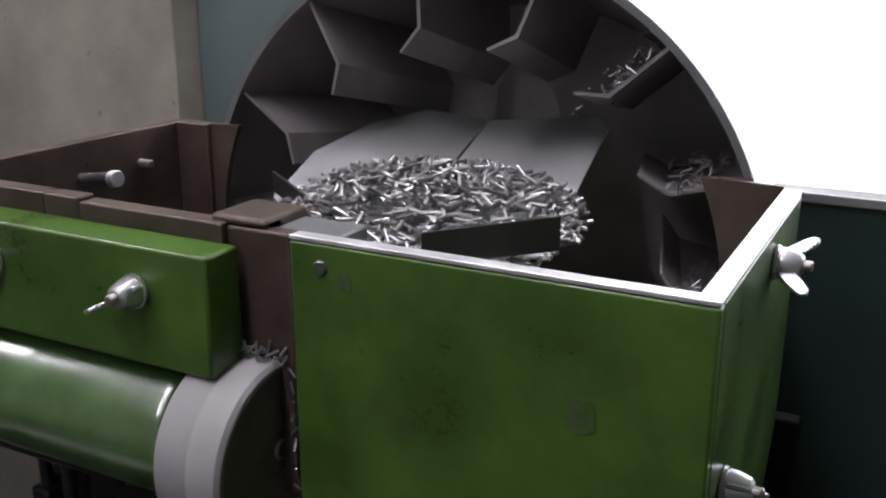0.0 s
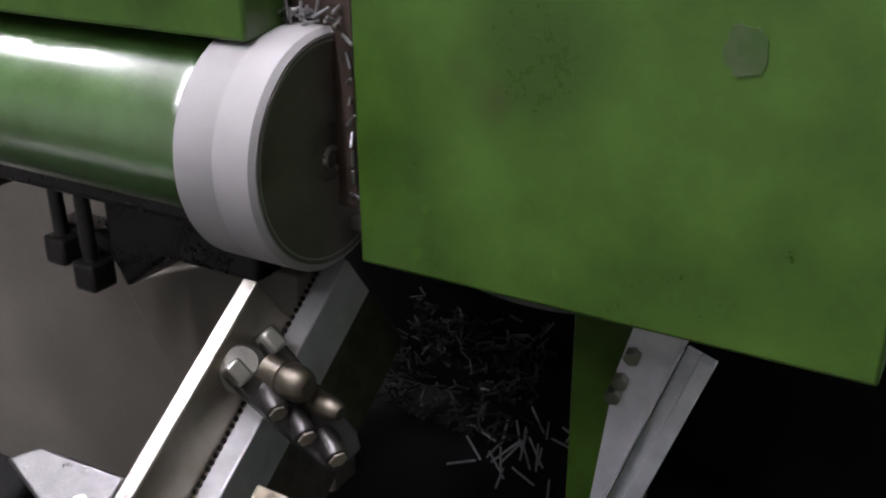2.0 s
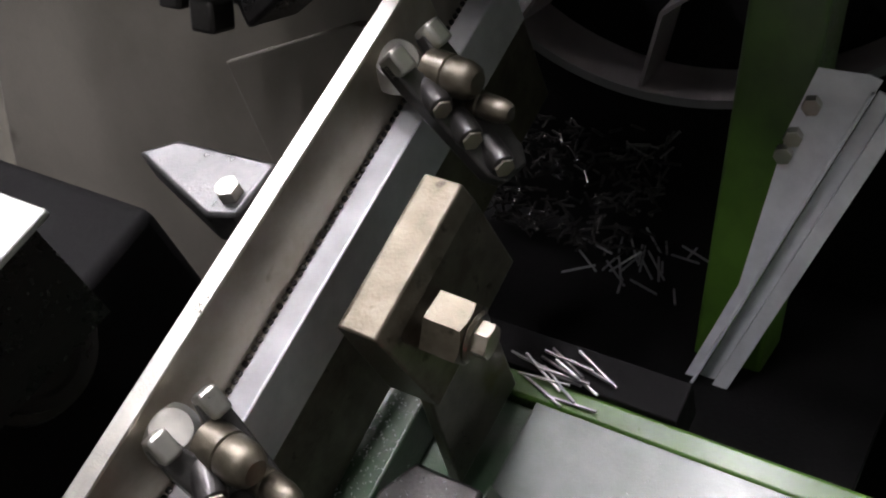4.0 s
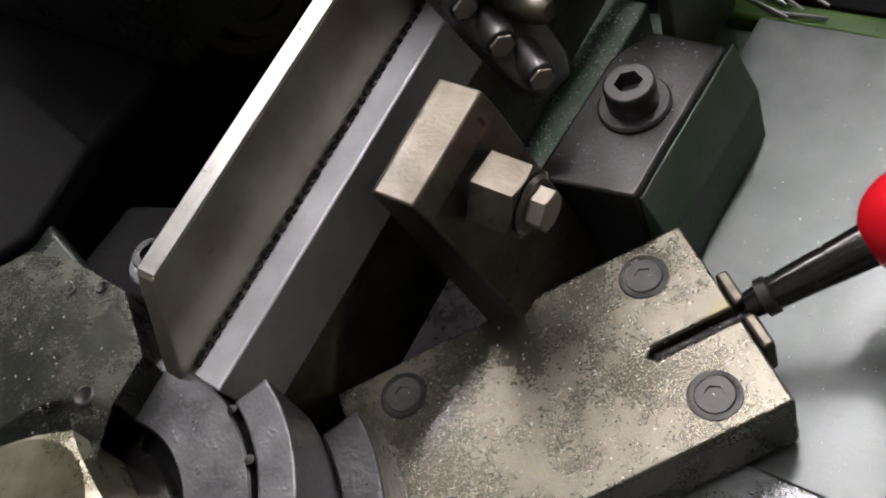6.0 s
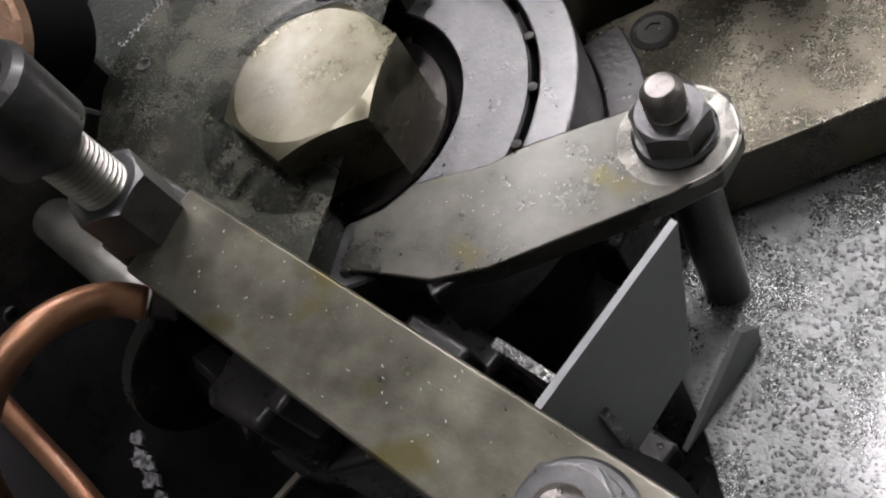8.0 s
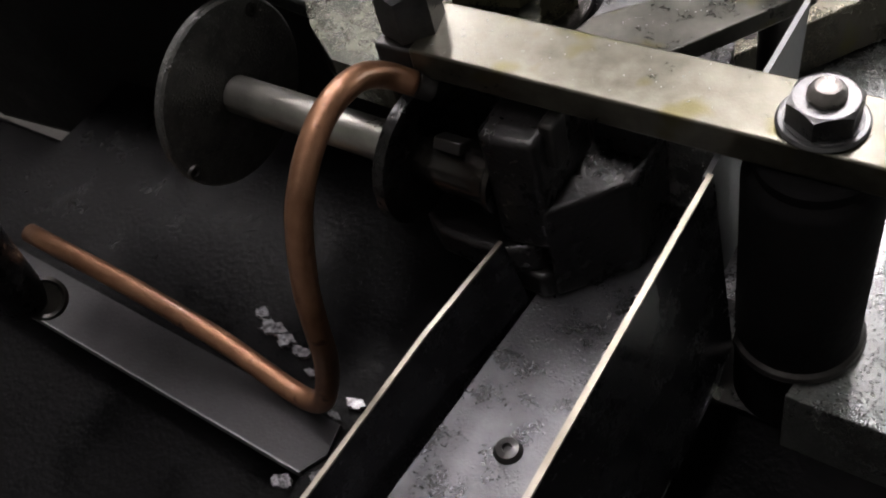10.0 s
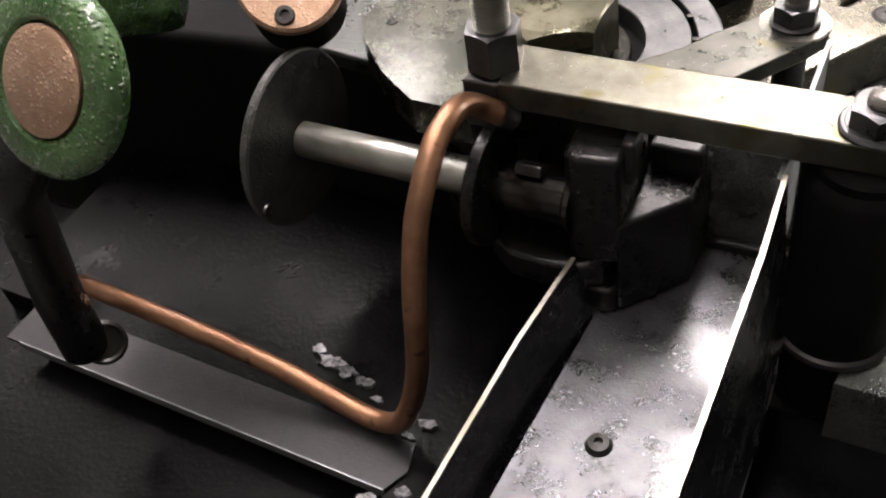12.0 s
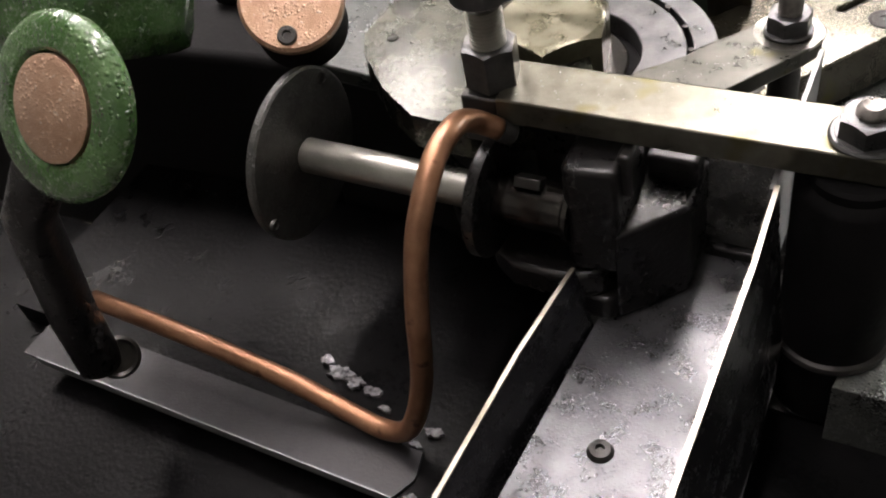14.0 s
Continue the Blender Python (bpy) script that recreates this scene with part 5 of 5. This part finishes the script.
# ---------------------------------------------------------------- under the hopper
def under():
    # tray and back panel are coloured near-black for the hopper's shade
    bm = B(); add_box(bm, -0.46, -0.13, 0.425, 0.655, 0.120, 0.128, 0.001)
    solid("pin_catch_tray", bm, M_OIL_SHADE, "tray with scattered pins, darkened for the shade under the hopper", "tray")
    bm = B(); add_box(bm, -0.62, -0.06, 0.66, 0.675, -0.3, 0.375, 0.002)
    solid("rear_panel", bm, M_OIL_SHADE, "near-black panel standing in for the shade under the hopper", "panel")
    bm = B(); add_box(bm, -0.238, -0.198, 0.525, 0.57, -0.1, 0.345, 0.003)
    solid("green_post", bm, M_GREEN, "worn green post under the hopper", "post")
    slope = Matrix(((0.948, 0, -0.318, -0.1645), (0, -1, 0, 0.50), (-0.318, 0, -0.948, 0.314), (0, 0, 0, 1)))
    g = thing("angle_channel", "galvanised steel channel sloping down behind the bed", "channel", slope)
    bm = B(); add_prism(bm, [(-0.028, 0.008), (-0.006, 0.0), (0.0, 0.0), (0.0, 0.36), (-0.005, 0.36), (-0.007, 0.13), (-0.026, 0.040)], -0.0012, 0.0, 0.0, Matrix(((1, 0, 0, 0), (0, 0, 1, 0), (0, 1, 0, 0), (0, 0, 0, 1))))
    part("web", bm, M_GALV, g)
    for x0, x1, y0, y1 in ((-0.0014, 0.0004, 0.0002, 0.008), (0.0006, 0.0090, -0.006, -0.004), (0.0092, 0.0175, -0.006, 0.002)):
        bm = B(); add_box(bm, x0, x1, y0, y1, 0.006, 0.36, 0.0006)
        part("flange", bm, M_GALV, g)
    for z in (0.024, 0.042, 0.052):
        bm = B(); add_hex(bm, 0.008, 0.0, 0.006, T(-0.022, 0.0002, z) @ axis_to((0.2, 1, 0.1)))
        part("nut", bm, M_STEEL, g)
    bm = B(); add_box(bm, -0.12, 1.2, 0.80, 0.84, -0.85, 0.505, 0.004)
    solid("partition", bm, M_DARKGREEN, "dark green steel partition panel behind the hopper", "panel")
    bm = B(); add_box(bm, -0.12, 1.2, 0.796, 0.7995, 0.500, 0.508, 0.001)
    solid("partition_edge", bm, M_SHEET, "pale worn edge trim of the dark partition", "trim")
    bm = B()
    random.seed(21)
    for _ in range(24):
        x, y = random.gauss(-0.312, 0.020), random.gauss(0.602, 0.022)
        nail_mesh(bm, Matrix.Translation((x, y, 0.1295 + random.uniform(0, 0.012))) @ Euler((radians(90) + random.gauss(0, 0.2), 0, random.gauss(0.3, 0.7))).to_matrix().to_4x4(), 0.028, 0.0009)
    solid("scattered_pins", bm, M_ZINC, "finished headed pins scattered on the dark tray", "pins", kind="stuff")
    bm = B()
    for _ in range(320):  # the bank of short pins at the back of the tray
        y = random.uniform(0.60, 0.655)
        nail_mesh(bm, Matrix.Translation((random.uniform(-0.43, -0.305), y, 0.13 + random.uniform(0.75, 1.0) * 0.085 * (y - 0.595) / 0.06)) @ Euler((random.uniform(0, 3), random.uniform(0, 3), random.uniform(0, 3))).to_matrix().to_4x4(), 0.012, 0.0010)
    # darker steel than the other pins: the colour carries the tray's shade
    solid("pin_bank", bm, M_BLACKSTEEL, "bank of short pins at the back of the tray, darkened for shade", "pins", kind="stuff")
    bm = B()
    for _ in range(14):
        v = random.uniform(0.409, 0.432)
        u = random.uniform(-0.275, -0.240)
        nail_mesh(bm, BED @ Matrix.Translation((u, v, -0.0210 + random.uniform(0, 0.004))) @ Euler((0, radians(90) + random.gauss(0, 0.12), random.gauss(-0.15, 0.2))).to_matrix().to_4x4(), 0.026, 0.0008)
    solid("pin_row", bm, M_PIN, "row of finished steel pins behind the bed", "pins", kind="stuff")
    # ledge colour holds the shade behind the bed
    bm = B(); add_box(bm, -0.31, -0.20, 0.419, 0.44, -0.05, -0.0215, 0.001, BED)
    solid("pin_ledge", bm, M_OIL_SHADE, "ledge with pins behind the bed, darkened for shade", "ledge")


under()


def side_bracket():
    b = thing("side_bracket", "grey cast side bracket carrying the feed rail", "bracket", BED)
    bm = B(); add_prism(bm, [(-0.404, 0.384), (-0.390, 0.395), (-0.3395, 0.397), (-0.3395, 0.370), (-0.352, 0.366)], 0.112, 0.128, 0.002)
    part("arm", bm, M_DIE, b)
    bm = B(); add_hex(bm, 0.009, 0.128, 0.133, T(-0.348, 0.378, 0))
    part("bolt", bm, M_STEEL, b)
    bm = B(); add_box(bm, -0.85, -0.400, 0.50, 0.53, -0.3, 0.345, 0.004)
    solid("machine_column", bm, M_COLUMN, "brown-grey painted machine column behind the feed rail", "column")
    bm = B(); add_prism(bm, [(-0.60, -0.05), (-0.52, 0.18), (-0.565, 0.26), (-0.46, 0.30), (-0.405, 0.30), (-0.405, -0.05)], 0.485, 0.499, 0.002, Matrix(((1, 0, 0, 0), (0, 0, 1, 0), (0, 1, 0, 0), (0, 0, 0, 1))))
    solid("column_plate", bm, M_COLUMN, "brown-grey bolted plate on the machine column", "plate")


side_bracket()
bm = B()
random.seed(31)
for _ in range(34):
    nail_mesh(bm, Matrix.Translation((random.uniform(-0.328, -0.287), random.uniform(0.380, 0.387), 0.4815 + random.uniform(0, 0.006))) @ Euler((random.uniform(0, 3), random.uniform(0, 3), random.uniform(0, 3))).to_matrix().to_4x4(), 0.0085, 0.0008)
for k in range(9):
    z = 0.475 - k * 0.0085
    nail_mesh(bm, Matrix.Translation((-0.2875, 0.3865, z)) @ Euler((random.uniform(0, 1), random.uniform(0, 3), 0)).to_matrix().to_4x4(), 0.007, 0.0008)
solid("wheel_pins", bm, M_PIN, "loose bright pins riding over the grey wheel", "pins", kind="stuff")


# ---------------------------------------------------------------- chips and painted oil glints
def chips(label, count, size, place):
    """Tiny bright turnings lying on a surface."""
    bm = B()
    for _ in range(count):
        m = place() @ Matrix.Rotation(random.uniform(0, 6.3), 4, "Z")
        s = size * random.uniform(0.4, 1.3)
        base = [bm.verts.new(m @ Vector(q)) for q in ((-s, -s * 0.35, 0), (s, -s * 0.2, 0), (s * 0.3, s * 0.5, 0))]
        top = bm.verts.new(m @ Vector((0, 0, s * random.uniform(0.3, 0.9))))
        bm.faces.new(base[::-1])
        for i in range(3):
            bm.faces.new((base[i], base[(i + 1) % 3], top))
    solid("metal_chips", bm, M_CHIP, label, "chips", kind="stuff")


def on_bed(u0, u1, v0, v1, w):
    return lambda: BED @ T(random.uniform(u0, u1), random.uniform(v0, v1), w)


random.seed(77)
chips("tiny bright metal chips on the worn green ledge", 520, 0.0008, on_bed(-0.334, -0.302, 0.27, 0.38, -0.0019))
chips("tiny bright metal chips on the gib block", 130, 0.0006, on_bed(-0.278, -0.247, 0.275, 0.338, 0.0321))
chips("tiny bright metal chips on the scraped bed", 170, 0.0005, on_bed(-0.222, -0.13, 0.225, 0.40, -0.0209))
chips("tiny bright metal chips on the adjusting plate", 240, 0.00045, lambda: APL @ T(random.uniform(0.004, 0.132), random.uniform(-0.073, -0.003), 0.0001))
chips("tiny bright metal chips on the bearing shelf", 30, 0.0005, on_bed(-0.266, -0.248, 0.010, 0.045, 0.0431))
chips("tiny bright metal chips in the discharge chute", 70, 0.0006, on_bed(-0.272, -0.21, -0.12, 0.03, -0.0109))


def on_step():
    k = random.random()
    return BED @ T(-0.4238 - 0.0010 * k + random.gauss(0, 0.0009), 0.138 - 0.078 * k, 0.0786)


chips("tiny bright chips caught along the cover's step", 210, 0.0006, on_step)
chips("tiny bright chips on the wet cover plate", 45, 0.0004, on_bed(-0.405, -0.345, 0.100, 0.150, 0.0786))
chips("tiny bright chips on the clamp strap", 40, 0.0004, lambda: BED @ T(-0.272 + 0.045 * (k := random.random()) + random.uniform(-0.008, 0.008), 0.066 + 0.045 * k, 0.0696))
chips("tiny bright chips on the clamp bar", 60, 0.0004, lambda: BAR @ T(random.uniform(0.004, 0.12), random.uniform(0.002, 0.027), 0.0001))


# Pale patches shaped and coloured like lamp reflections on an oil puddle.
def foam():
    bm = B()
    random.seed(91)
    for u, v, s in ((-0.402, -0.063, 0.007), (-0.391, -0.066, 0.005), (-0.379, -0.068, 0.005), (-0.3465, -0.1240, 0.005), (-0.3385, -0.0790, 0.0045), (-0.344, -0.088, 0.003), (-0.412, -0.058, 0.004), (-0.368, -0.075, 0.003), (-0.333, -0.1150, 0.004)):
        n = 26
        k = [random.uniform(0, 6.3) for _ in range(3)]
        rim = [(u + s * (1 + 0.25 * math.sin(3 * a + k[0]) + 0.18 * math.sin(5 * a + k[1]) + 0.12 * math.sin(9 * a + k[2])) * math.cos(a), v + 0.6 * s * (1 + 0.25 * math.sin(2 * a + k[1]) + 0.2 * math.sin(7 * a + k[0])) * math.sin(a)) for a in [2 * math.pi * i / n for i in range(n)]]
        add_prism(bm, rim, -0.0442, -0.0417 + 0.0001 * random.random(), 0.0)
    solid("oil_foam", bm, M_OIL_GLINT, "pale glossy patches painted as lamp reflections on oil in the dark tray", "foam", BED, kind="stuff")


foam()


# ---------------------------------------------------------------- what moves
def motions():
    step = 0.5
    times = [step * k for k in range(29)]
    walk(feed_drum, [(t, DRUM @ Matrix.Rotation(-radians(54.7 * t), 4, "Y")) for t in times])
    walk(brush_wheel, [(t, WHEEL @ Matrix.Rotation(radians(150 * t), 4, "X")) for t in times])
    walk(rolling_die, [(t, DIE @ Matrix.Rotation(radians(38 * t), 4, "Z")) for t in times])
    # clumps of pins ride up on the blades, slide off and drop on the heap
    for k, c in enumerate(CLUMPS):
        a0 = 22 + 25.7 * (1 - k)
        rows = []

        def on_blade(t):
            a = radians(a0 + 54.7 * t)
            return T(-0.31 + 0.182 * math.cos(a), 0.665, 0.47 + 0.182 * math.sin(a) + 0.004) @ Matrix.Rotation(-a, 4, "Y")

        off = (58 - a0) / 54.7
        t = 0.0
        while t < off:
            rows.append((t, on_blade(t)))
            t = round(t + 0.2, 3)
        if not rows:
            rows.append((0.0, on_blade(0.0)))
            off = 0.0
        off = max(off, rows[-1][0] + 0.1)
        rows.append((off, on_blade(off)))
        rest = T(-0.245, 0.60, tray_z(-0.245, 0.60) + 0.006)
        rows.append((off + 0.22, rest))
        rows.append((14.0, rest))
        walk(c, rows)


motions()
